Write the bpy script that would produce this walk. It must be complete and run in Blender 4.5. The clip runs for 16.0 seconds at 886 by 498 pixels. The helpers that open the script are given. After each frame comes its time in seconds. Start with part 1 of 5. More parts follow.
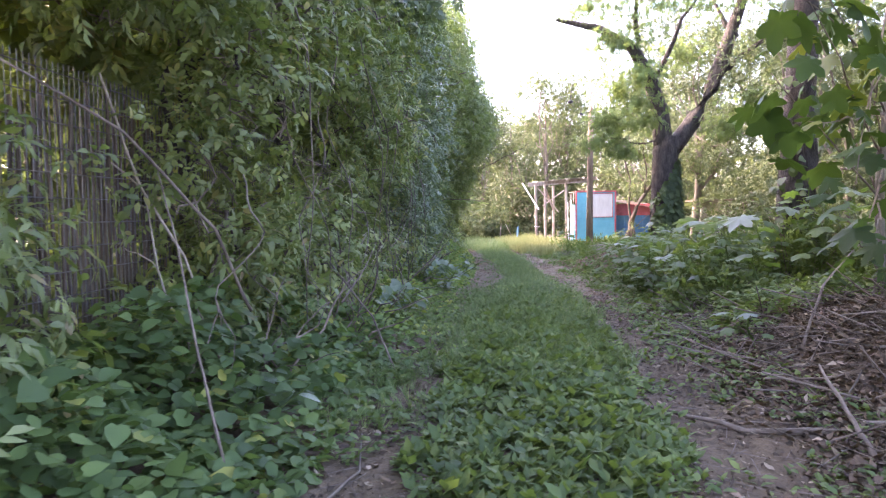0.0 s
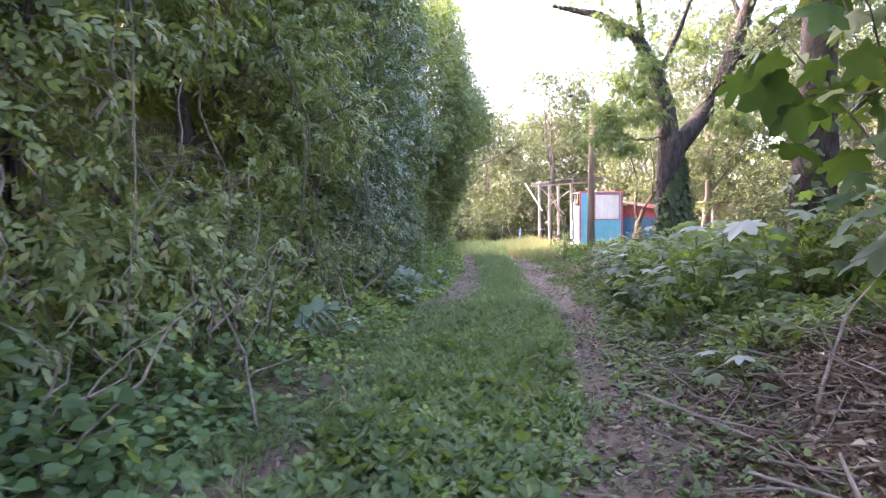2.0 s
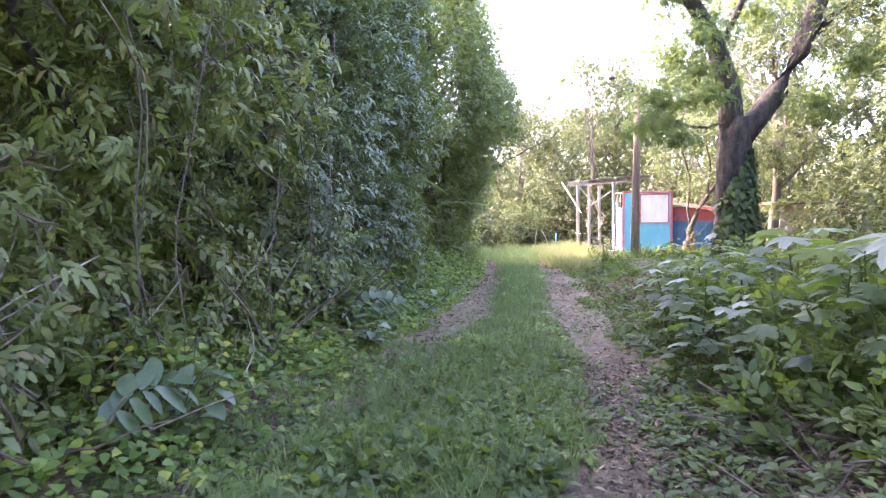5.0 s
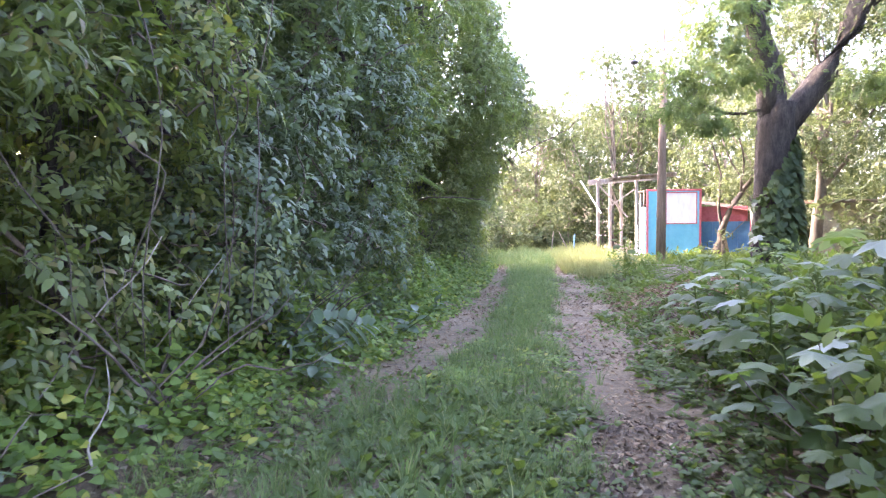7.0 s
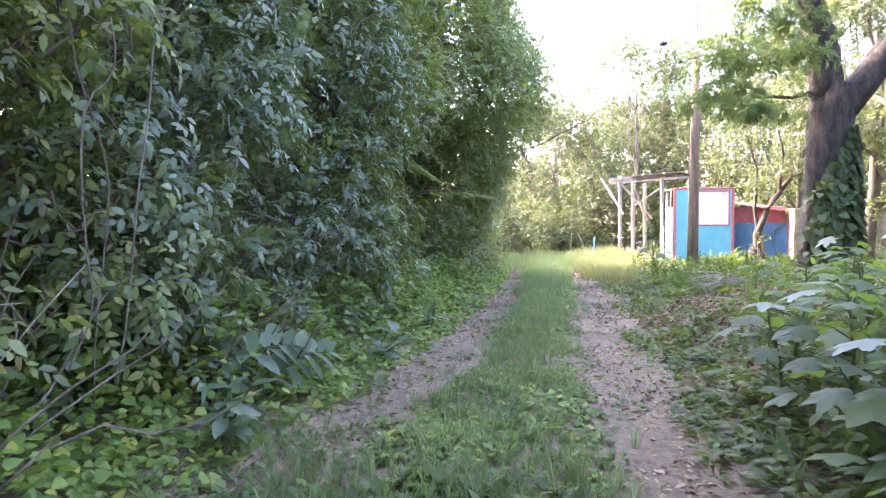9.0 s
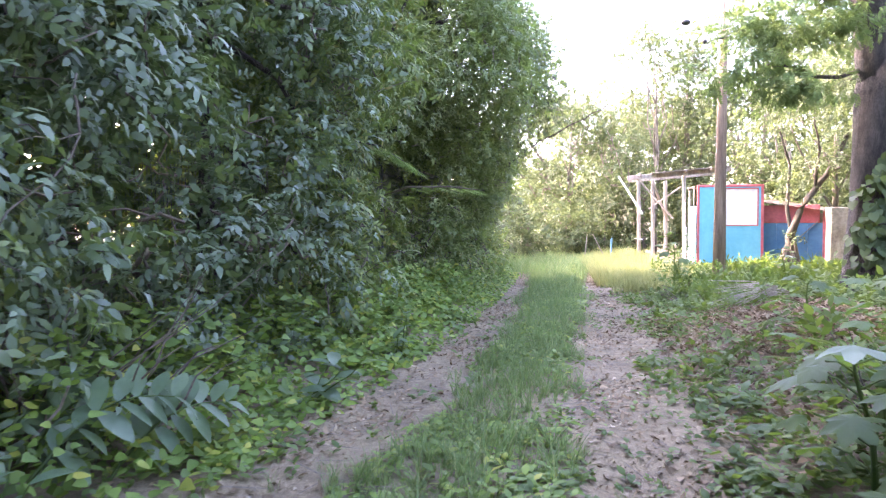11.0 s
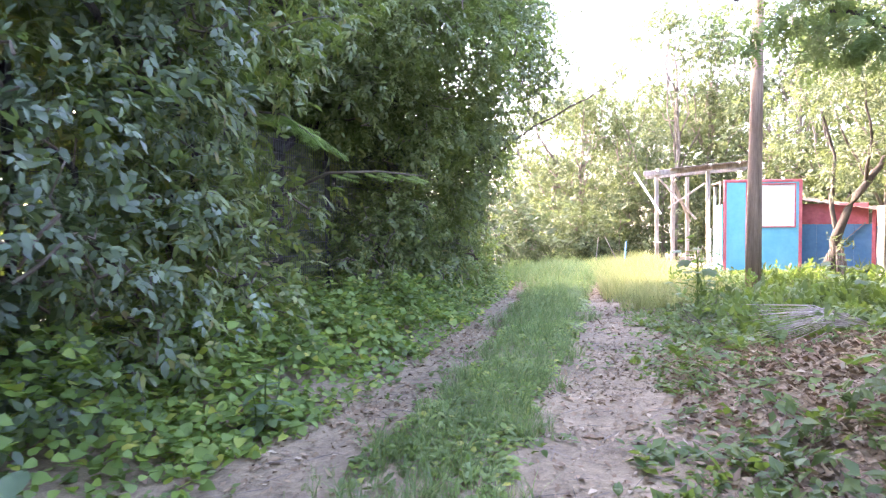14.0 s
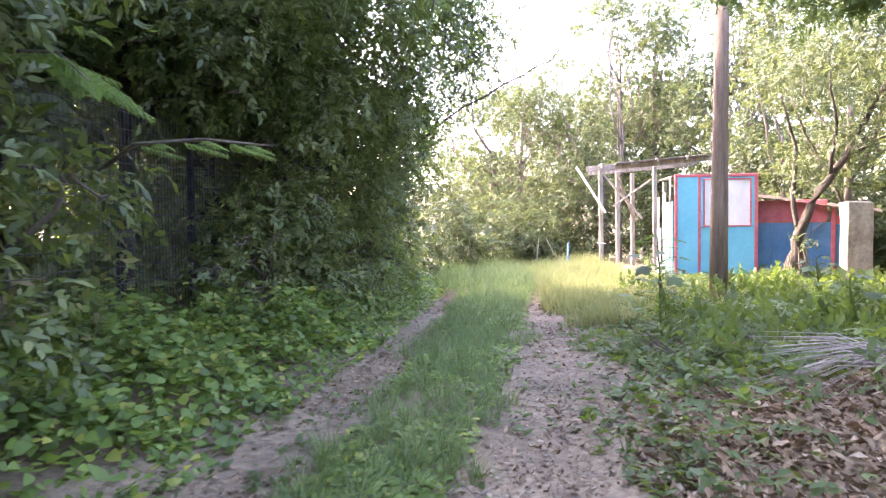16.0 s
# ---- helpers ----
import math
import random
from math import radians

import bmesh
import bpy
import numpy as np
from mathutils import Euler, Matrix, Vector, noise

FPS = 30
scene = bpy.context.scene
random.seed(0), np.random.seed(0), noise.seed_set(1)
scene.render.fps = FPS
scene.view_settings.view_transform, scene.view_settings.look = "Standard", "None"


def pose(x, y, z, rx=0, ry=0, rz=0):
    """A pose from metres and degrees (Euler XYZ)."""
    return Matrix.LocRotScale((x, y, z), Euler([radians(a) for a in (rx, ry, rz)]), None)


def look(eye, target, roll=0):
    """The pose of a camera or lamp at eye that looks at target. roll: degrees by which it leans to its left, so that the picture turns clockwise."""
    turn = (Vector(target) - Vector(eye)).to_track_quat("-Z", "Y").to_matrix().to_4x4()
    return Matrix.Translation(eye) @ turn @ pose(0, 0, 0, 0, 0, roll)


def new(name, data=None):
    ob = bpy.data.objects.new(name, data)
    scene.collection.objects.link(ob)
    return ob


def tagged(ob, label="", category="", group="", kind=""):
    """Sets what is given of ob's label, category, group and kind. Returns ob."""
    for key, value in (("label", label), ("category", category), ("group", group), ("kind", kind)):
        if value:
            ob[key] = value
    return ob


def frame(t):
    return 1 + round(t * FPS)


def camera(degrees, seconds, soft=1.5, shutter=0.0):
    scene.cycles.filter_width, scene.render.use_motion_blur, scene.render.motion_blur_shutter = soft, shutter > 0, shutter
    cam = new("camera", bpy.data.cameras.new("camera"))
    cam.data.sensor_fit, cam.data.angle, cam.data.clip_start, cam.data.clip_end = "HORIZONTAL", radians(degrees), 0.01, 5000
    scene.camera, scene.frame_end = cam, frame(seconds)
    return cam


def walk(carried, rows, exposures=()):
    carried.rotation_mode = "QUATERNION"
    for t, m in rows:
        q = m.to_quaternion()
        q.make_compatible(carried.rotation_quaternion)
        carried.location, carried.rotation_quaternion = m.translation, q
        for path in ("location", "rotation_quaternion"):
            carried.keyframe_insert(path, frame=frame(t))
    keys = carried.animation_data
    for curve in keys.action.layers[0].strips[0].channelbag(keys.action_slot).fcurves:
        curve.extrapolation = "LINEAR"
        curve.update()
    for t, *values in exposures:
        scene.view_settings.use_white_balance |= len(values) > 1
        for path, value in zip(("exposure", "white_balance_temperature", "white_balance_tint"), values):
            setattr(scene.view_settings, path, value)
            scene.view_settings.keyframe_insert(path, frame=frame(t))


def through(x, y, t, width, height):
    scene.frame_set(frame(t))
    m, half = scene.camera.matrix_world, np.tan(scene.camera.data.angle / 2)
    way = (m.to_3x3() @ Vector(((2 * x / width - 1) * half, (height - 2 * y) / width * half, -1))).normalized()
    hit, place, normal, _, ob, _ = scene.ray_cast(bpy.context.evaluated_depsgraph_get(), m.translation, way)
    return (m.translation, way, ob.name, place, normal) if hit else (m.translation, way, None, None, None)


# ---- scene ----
cam = camera(64.8, 16.0, soft=1.2, shutter=0.4)
# seconds, x, y, z, then the pose's turns in degrees
PATH = [
    (0.0, 0.043, 0.32, 1.306, 87.06, 0.64, -0.2),
    (0.5, 0.224, 0.654, 1.316, 87.07, 0.54, -0.43),
    (1.0, 0.531, 1.075, 1.318, 87.09, 0.61, -0.02),
    (1.5, 0.727, 1.434, 1.302, 87.16, 0.56, 0.79),
    (2.0, 0.913, 1.917, 1.327, 87.16, 0.56, 1.17),
    (2.5, 1.132, 2.421, 1.306, 87.17, 0.47, 1.47),
    (3.0, 1.256, 2.988, 1.255, 87.22, 0.49, 2.29),
    (3.5, 1.357, 3.501, 1.28, 87.26, 0.48, 2.74),
    (4.0, 1.454, 4.064, 1.343, 87.25, 0.42, 3.52),
    (6.5, 1.742, 6.444, 1.315, 87.47, 0.47, 5.96),
    (7.0, 1.846, 6.965, 1.301, 87.49, 0.51, 6.47),
    (7.5, 1.849, 7.444, 1.304, 87.48, 0.34, 6.78),
    (8.0, 1.891, 7.937, 1.28, 87.53, 0.27, 7.13),
    (10.5, 2.056, 9.861, 1.206, 87.82, 0.4, 9.23),
    (11.0, 2.176, 10.325, 1.217, 87.78, 0.42, 9.56),
    (11.5, 2.241, 10.742, 1.279, 87.68, 0.32, 9.87),
    (12.0, 2.394, 11.164, 1.261, 87.77, 0.37, 10.23),
    (12.5, 2.375, 11.575, 1.25, 87.74, 0.11, 10.48),
    (13.0, 2.385, 12.041, 1.232, 87.84, 0.18, 10.79),
    (13.5, 2.51, 12.488, 1.212, 87.92, 0.48, 11.29),
    (14.0, 2.577, 12.952, 1.184, 87.95, 0.41, 11.22),
    (14.5, 2.604, 13.454, 1.145, 87.96, 0.38, 9.46),
    (15.0, 2.568, 14.056, 1.122, 87.92, 0.42, 9.09),
    (15.5, 2.589, 14.574, 1.119, 88.05, 0.54, 7.57),
    (16.0, 2.658, 15.086, 1.145, 88.02, 0.6, 6.58),
]
walk(cam, [(t, pose(x, y, z, rx, ry, rz)) for t, x, y, z, rx, ry, rz in PATH],
     exposures=[(0.0, 4.26, 6650, 34), (4.0, 4.46, 6650, 34), (7.0, 4.67, 6550, 31), (11.0, 4.85, 6550, 30), (13.5, 4.98, 6550, 30), (16.0, 4.5, 6650, 31)])

# ---- light ----
SUN_TO = Vector((-0.72, 0.34, 0.54)).normalized()
world = bpy.data.worlds.new("sky")
scene.world = world
world.use_nodes = True
wn = world.node_tree
sky = wn.nodes.new("ShaderNodeTexSky")
sky.sky_type, sky.sun_disc = "NISHITA", False
sky.sun_elevation = math.asin(SUN_TO.z)
sky.sun_rotation = math.atan2(SUN_TO.x, SUN_TO.y)
sky.air_density, sky.dust_density, sky.ozone_density = 1.0, 4.0, 1.0
wn.nodes["Background"].inputs["Strength"].default_value = 0.15
wn.links.new(sky.outputs[0], wn.nodes["Background"].inputs["Color"])
sun_data = bpy.data.lights.new("sun", "SUN")
sun_data.energy, sun_data.angle, sun_data.color = 0.9, radians(1.0), (1.0, 0.87, 0.66)
sun = new("sun", sun_data)
sun.matrix_world = look(SUN_TO * 60, (0, 0, 0))

rng = np.random.default_rng(7)


# ---- materials ----
def nodes_of(name):
    m = bpy.data.materials.new(name)
    m.use_nodes = True
    t = m.node_tree
    return m, t, t.nodes["Principled BSDF"], t.nodes["Material Output"]


def ramp(t, fac, stops):
    r = t.nodes.new("ShaderNodeValToRGB")
    e = r.color_ramp.elements
    while len(e) < len(stops):
        e.new(0.5)
    for k, (p, c) in zip(e, stops):
        k.position, k.color = p, (*c, 1)
    t.links.new(fac, r.inputs[0])
    return r.outputs[0]


def noise_of(t, scale, detail=4.0, rough=0.6, stretch=None):
    n = t.nodes.new("ShaderNodeTexNoise")
    n.inputs["Scale"].default_value, n.inputs["Detail"].default_value, n.inputs["Roughness"].default_value = scale, detail, rough
    c = t.nodes.new("ShaderNodeTexCoord")
    if stretch:
        mp = t.nodes.new("ShaderNodeMapping")
        mp.inputs["Scale"].default_value = stretch
        t.links.new(c.outputs["Object"], mp.inputs[0])
        t.links.new(mp.outputs[0], n.inputs[0])
    else:
        t.links.new(c.outputs["Object"], n.inputs[0])
    return n.outputs["Fac"]


def mixed(t, fac, a, b, blend="MIX"):
    m = t.nodes.new("ShaderNodeMix")
    m.data_type, m.blend_type = "RGBA", blend
    for k, v in ((m.inputs[0], fac), (m.inputs[6], a), (m.inputs[7], b)):
        if hasattr(v, "is_linked"):
            t.links.new(v, k)
        elif isinstance(v, (int, float)):
            k.default_value = v
        else:
            k.default_value = (*v, 1)
    return m.outputs[2]


def bump_on(t, bsdf, height, strength, dist=0.02):
    b = t.nodes.new("ShaderNodeBump")
    b.inputs["Strength"].default_value, b.inputs["Distance"].default_value = strength, dist
    t.links.new(height, b.inputs["Height"])
    t.links.new(b.outputs[0], bsdf.inputs["Normal"])


def leaf_mat(name, stops, gloss=0.45, through=0.35, glow=(0.30, 0.42, 0.04), by_object=False):
    """Leaf: coloured leaf by leaf, glossy above, letting some light through."""
    m, t, b, out = nodes_of(name)
    if by_object:
        rnd = t.nodes.new("ShaderNodeObjectInfo").outputs["Random"]
    else:
        rnd = t.nodes.new("ShaderNodeNewGeometry").outputs["Random Per Island"]
    col = ramp(t, rnd, stops)
    patch = ramp(t, noise_of(t, 0.9, 3.0), [(0.35, (0.62, 0.66, 0.62)), (0.65, (1.25, 1.2, 1.1))])
    col = mixed(t, 1.0, col, patch, "MULTIPLY")
    t.links.new(col, b.inputs["Base Color"])
    b.inputs["Roughness"].default_value = gloss
    b.inputs["Specular IOR Level"].default_value = 0.5 if gloss < 0.54 else 0.3
    bump_on(t, b, noise_of(t, 60.0, 2.0), 0.25, 0.004)
    tr = t.nodes.new("ShaderNodeBsdfTranslucent")
    t.links.new(mixed(t, 0.6, col, glow), tr.inputs[0])
    mx = t.nodes.new("ShaderNodeMixShader")
    mx.inputs[0].default_value = through
    t.links.new(b.outputs[0], mx.inputs[1])
    t.links.new(tr.outputs[0], mx.inputs[2])
    t.links.new(mx.outputs[0], out.inputs[0])
    return m


def plain(name, a, b2, scale, rough=0.8, stretch=None, bump=0.4, fine=None, metal=0.0, dist=0.01, mottle=(0.7, 1.2)):
    """Two tones by a broad noise, a fine one over it, and relief."""
    m, t, b, out = nodes_of(name)
    n1 = noise_of(t, scale, 5.0, 0.65, stretch)
    col = ramp(t, n1, [(0.32, a), (0.68, b2)])
    n2 = noise_of(t, fine or scale * 7, 4.0, 0.7, stretch)
    col = mixed(t, 1.0, col, ramp(t, n2, [(0.3, (mottle[0],) * 3), (0.7, (mottle[1],) * 3)]), "MULTIPLY")
    t.links.new(col, b.inputs["Base Color"])
    b.inputs["Roughness"].default_value, b.inputs["Metallic"].default_value = rough, metal
    bump_on(t, b, n2, bump, dist)
    return m


HEDGE = leaf_mat("hedge_leaf", [(0.0, (0.068, 0.096, 0.040)), (0.5, (0.110, 0.148, 0.058)), (0.85, (0.155, 0.195, 0.075)), (0.93, (0.20, 0.20, 0.06)), (1.0, (0.15, 0.105, 0.06))], 0.52, 0.36)
# hedge leaf again, with the far end's backlight put into glow and translucency
SUNHEDGE = leaf_mat("backlit_hedge_leaf", [(0.0, (0.070, 0.098, 0.042)), (0.5, (0.108, 0.145, 0.058)), (1.0, (0.15, 0.175, 0.065))], 0.5, 0.44, (0.30, 0.41, 0.06))
HEDGE_BLUE = leaf_mat("vine_leaf", [(0.0, (0.050, 0.080, 0.053)), (0.6, (0.076, 0.116, 0.074)), (1.0, (0.118, 0.165, 0.092))], 0.46, 0.25)
TREE = leaf_mat("tree_leaf", [(0.0, (0.040, 0.056, 0.025)), (0.6, (0.062, 0.088, 0.038)), (1.0, (0.110, 0.130, 0.056))], 0.55, 0.30, (0.21, 0.265, 0.09))
PINNATE = leaf_mat("feather_leaf", [(0.0, (0.055, 0.100, 0.034)), (1.0, (0.110, 0.175, 0.055))], 0.55, 0.45, (0.26, 0.33, 0.09))
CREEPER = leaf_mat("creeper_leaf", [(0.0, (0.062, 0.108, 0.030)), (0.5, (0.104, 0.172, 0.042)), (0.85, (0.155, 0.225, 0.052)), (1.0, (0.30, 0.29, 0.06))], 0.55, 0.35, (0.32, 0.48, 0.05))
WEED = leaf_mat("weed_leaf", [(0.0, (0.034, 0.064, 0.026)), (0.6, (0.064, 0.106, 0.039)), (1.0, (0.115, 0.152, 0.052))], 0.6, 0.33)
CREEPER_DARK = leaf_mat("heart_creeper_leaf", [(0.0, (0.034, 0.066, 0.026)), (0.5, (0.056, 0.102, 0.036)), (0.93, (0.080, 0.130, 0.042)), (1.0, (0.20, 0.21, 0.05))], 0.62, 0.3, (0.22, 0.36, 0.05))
GRASS = leaf_mat("grass_blade", [(0.0, (0.060, 0.105, 0.035)), (0.6, (0.110, 0.172, 0.056)), (1.0, (0.25, 0.26, 0.105))], 0.5, 0.4, (0.26, 0.40, 0.10))
DRYGRASS = leaf_mat("dry_grass_blade", [(0.0, (0.13, 0.18, 0.055)), (1.0, (0.32, 0.32, 0.13))], 0.6, 0.35, (0.42, 0.42, 0.15))
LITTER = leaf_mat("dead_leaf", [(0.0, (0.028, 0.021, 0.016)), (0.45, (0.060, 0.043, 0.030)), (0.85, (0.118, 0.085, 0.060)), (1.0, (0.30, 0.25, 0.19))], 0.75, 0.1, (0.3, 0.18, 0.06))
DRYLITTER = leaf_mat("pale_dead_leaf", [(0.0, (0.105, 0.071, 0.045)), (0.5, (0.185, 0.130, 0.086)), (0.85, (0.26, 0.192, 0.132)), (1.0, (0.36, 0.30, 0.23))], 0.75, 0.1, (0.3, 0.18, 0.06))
IVY = leaf_mat("ivy_leaf", [(0.0, (0.022, 0.042, 0.020)), (1.0, (0.060, 0.092, 0.038))], 0.6, 0.2)
BIGLEAF = leaf_mat("broad_leaf", [(0.0, (0.032, 0.062, 0.024)), (1.0, (0.068, 0.112, 0.036))], 0.55, 0.34, (0.26, 0.42, 0.05), True)
MAPLE = leaf_mat("lobed_leaf", [(0.0, (0.022, 0.050, 0.014)), (0.8, (0.048, 0.095, 0.022)), (1.0, (0.20, 0.20, 0.03))], 0.6, 0.36, (0.11, 0.18, 0.016), True)
SILVER = leaf_mat("pale_leaf", [(0.0, (0.070, 0.108, 0.075)), (1.0, (0.125, 0.165, 0.125))], 0.5, 0.3, (0.3, 0.42, 0.12), True)
BARK = plain("dark_bark", (0.020, 0.016, 0.013), (0.098, 0.080, 0.068), 11, 0.95, (1, 1, 0.3), 1.0, dist=0.05, mottle=(0.5, 1.35))
BROWNBARK = plain("brown_bark", (0.035, 0.027, 0.020), (0.115, 0.092, 0.070), 8, 0.9, (1, 1, 0.3), 0.8, dist=0.02)
PALEBARK = plain("pale_bark", (0.075, 0.062, 0.050), (0.20, 0.17, 0.135), 7, 0.9, (1, 1, 0.3), 0.7, dist=0.02)
TWIG = plain("dry_twig", (0.065, 0.050, 0.038), (0.18, 0.145, 0.112), 5, 0.9, None, 0.4)
OLDWOOD = plain("weathered_timber", (0.17, 0.14, 0.115), (0.40, 0.34, 0.28), 3, 0.85, (3, 3, 0.5), 0.5)
POLEWOOD = plain("pole_timber", (0.15, 0.10, 0.070), (0.32, 0.23, 0.165), 4, 0.85, (4, 4, 0.25), 0.5)
BLUE = plain("blue_paint", (0.10, 0.40, 0.52), (0.17, 0.52, 0.62), 1.3, 0.5, None, 0.06, 9, mottle=(0.94, 1.05))
BLUE2 = plain("faded_blue_paint", (0.06, 0.18, 0.33), (0.11, 0.25, 0.41), 1.8, 0.6, None, 0.08, 9, mottle=(0.88, 1.08))
RED = plain("red_paint", (0.46, 0.09, 0.11), (0.60, 0.16, 0.17), 3, 0.6, None, 0.08, 12, mottle=(0.88, 1.08))
WHITE = plain("white_sheet", (0.66, 0.63, 0.60), (0.82, 0.80, 0.77), 1.2, 0.6, (3, 3, 0.8), 0.05, 3, mottle=(0.95, 1.03))
PLASTER = plain("pale_plaster", (0.15, 0.13, 0.10), (0.52, 0.47, 0.39), 1.7, 0.9, None, 0.4)
ROOFMETAL = plain("rusty_sheet_metal", (0.09, 0.07, 0.06), (0.22, 0.16, 0.12), 3, 0.6, None, 0.3, metal=0.3)
WIRE = plain("dark_wire", (0.06, 0.06, 0.06), (0.13, 0.12, 0.115), 6, 0.6, None, 0.1, metal=0.5)
REED = plain("dry_reed", (0.024, 0.018, 0.013), (0.105, 0.075, 0.050), 4, 0.85, (4, 4, 0.4), 0.4)
BLACK = plain("black_plastic", (0.012, 0.012, 0.013), (0.03, 0.03, 0.03), 5, 0.5, None, 0.1)


# ---- shape helpers ----
def part(name, bm, material, parent=None, label="", smooth=False):
    me = bpy.data.meshes.new(name)
    bm.to_mesh(me)
    bm.free()
    me.materials.append(material)
    if smooth:
        me.shade_smooth()
    ob = new(name, me)
    ob.parent = parent
    if label:
        ob["label"] = label
    return ob


def thing(name, label, category, at=(0, 0, 0), group=""):
    ob = new(name)
    ob.empty_display_size = 0.2
    ob.location = at
    return tagged(ob, label, category, group)


def rays_frame(axis):
    axis = Vector(axis).normalized()
    side = axis.cross(Vector((0, 0, 1)) if abs(axis.z) < 0.9 else Vector((1, 0, 0))).normalized()
    return side, axis.cross(side)


def tube(bm, pts, radii, sides=8, knobs=0.0, seed=0):
    """A tapered, bent tube through pts."""
    pts = [Vector(p) for p in pts]
    rings = []
    for i, p in enumerate(pts):
        ax = pts[min(i + 1, len(pts) - 1)] - pts[max(i - 1, 0)]
        s, u = rays_frame(ax)
        r = radii[i] if hasattr(radii, "__len__") else radii
        ring = []
        for k in range(sides):
            a = 2 * math.pi * k / sides
            d = s * math.cos(a) + u * math.sin(a)
            rr = r * (1 + knobs * noise.noise(p * 1.7 + d * 1.3 + Vector((seed, 0, 0)))) if knobs else r
            ring.append(bm.verts.new(p + d * rr))
        rings.append(ring)
    for a, b in zip(rings, rings[1:]):
        for k in range(sides):
            bm.faces.new((a[k], a[(k + 1) % sides], b[(k + 1) % sides], b[k]))
    bm.faces.new(rings[0][::-1])
    bm.faces.new(rings[-1])
    return bm


def bent(p0, p1, n, wob, seed):
    """n+1 points from p0 to p1 on a wavering line."""
    p0, p1 = Vector(p0), Vector(p1)
    out = []
    for i in range(n + 1):
        f = i / n
        q = noise.noise_vector(Vector((seed * 3.7, f * 2.3, seed))) * wob * math.sin(math.pi * min(1, f * 1.0 + 0.02)) if 0 < i < n else Vector()
        out.append(p0.lerp(p1, f) + q)
    return out


def box(bm, lo, hi, bevel=0.0):
    c = [(a + b) / 2 for a, b in zip(lo, hi)]
    g = bmesh.ops.create_cube(bm, size=1.0, matrix=Matrix.Translation(c) @ Matrix.Diagonal((*[b - a for a, b in zip(lo, hi)], 1)))
    if bevel:
        es = {e for v in g["verts"] for e in v.link_edges}
        bmesh.ops.bevel(bm, geom=list(es), offset=bevel, segments=1, affect="EDGES")
    return bm


def beam(bm, p0, p1, w, h):
    """A squared timber from p0 to p1."""
    p0, p1 = Vector(p0), Vector(p1)
    ax = (p1 - p0)
    s, u = rays_frame(ax)
    m = Matrix((s, u, ax.normalized())).transposed().to_4x4()
    g = bmesh.ops.create_cube(bm, size=1.0, matrix=Matrix.Translation((p0 + p1) / 2) @ m @ Matrix.Diagonal((w, h, ax.length, 1)))
    es = {e for v in g["verts"] for e in v.link_edges}
    bmesh.ops.bevel(bm, geom=list(es), offset=min(w, h) * 0.12, segments=1, affect="EDGES")
    return bm


# ---- leaf shapes: (points, faces) one unit long along +y, z up ----
def leaf4(w=0.5, droop=0.18):
    return [(0, 0, 0), (w * .42, .33, .05), (w * .36, .66, -droop * .3), (0, 1, -droop), (-w * .36, .66, -droop * .3), (-w * .42, .33, .05)], [(0, 1, 5), (1, 2, 4, 5), (2, 3, 4)]


def leaf2(w=0.5, droop=0.1):
    return [(0, 0, 0), (w * .5, .45, .04), (0, 1, -droop), (-w * .5, .45, .04)], [(0, 1, 2), (0, 2, 3)]


def heart(w=0.9):
    v = [(0, 0, 0), (0, .45, -.05), (0, 1, -.12)]
    r = [(w * .28, -.08, .03), (w * .5, .2, .06), (w * .42, .55, .03)]
    v += r + [(-x, y, z) for x, y, z in r]
    return v, [(0, 3, 4, 1), (1, 4, 5, 2), (0, 1, 7, 6), (1, 2, 8, 7)]


def broad(w=0.8):
    return [(0, 0, 0), (w * .48, .12, .05), (w * .42, .5, .03), (0, 1, -.1), (-w * .42, .5, .03), (-w * .48, .12, .05)], [(0, 1, 2, 3), (0, 3, 4, 5)]


def merge(items):
    V, F = [], []
    for v, f in items:
        o = len(V)
        V += v
        F += [tuple(i + o for i in q) for q in f]
    return V, F


def moved(tpl, m):
    return [tuple(m @ Vector(p)) for p in tpl[0]], tpl[1]


def sprig(n, base, size, spread=60, lift=10, seed=1, alternate=True):
    """A shoot of n leaves along +y."""
    r = random.Random(seed)
    items = []
    for i in range(n):
        f = (i + 0.6) / n
        side = 1 if i % 2 else -1
        s = size * (0.75 + 0.5 * r.random())
        turn = pose(0, f * 0.8, 0, r.uniform(-25, 25) + lift, r.uniform(-35, 35), -side * spread * (1 - 0.5 * f) + r.uniform(-15, 15))
        if i == n - 1:
            turn = pose(0, 0.8, 0, r.uniform(-20, 20), r.uniform(-20, 20), 0)
        items.append(moved(base, turn @ Matrix.Scale(s, 4)))
    return merge(items)


def pinnate(n, seed=3):
    items = []
    r = random.Random(seed)
    for i in range(n):
        f = (i + 1) / n
        s = 0.34 * math.sin(math.pi * (0.15 + 0.8 * f)) + 0.05
        for side in (-1, 1):
            items.append(moved(leaf2(0.34, 0.05), pose(0, f * 0.9, -0.25 * f * f, r.uniform(-20, 5), r.uniform(-15, 15), -side * 62) @ Matrix.Scale(s, 4)))
    return merge(items)


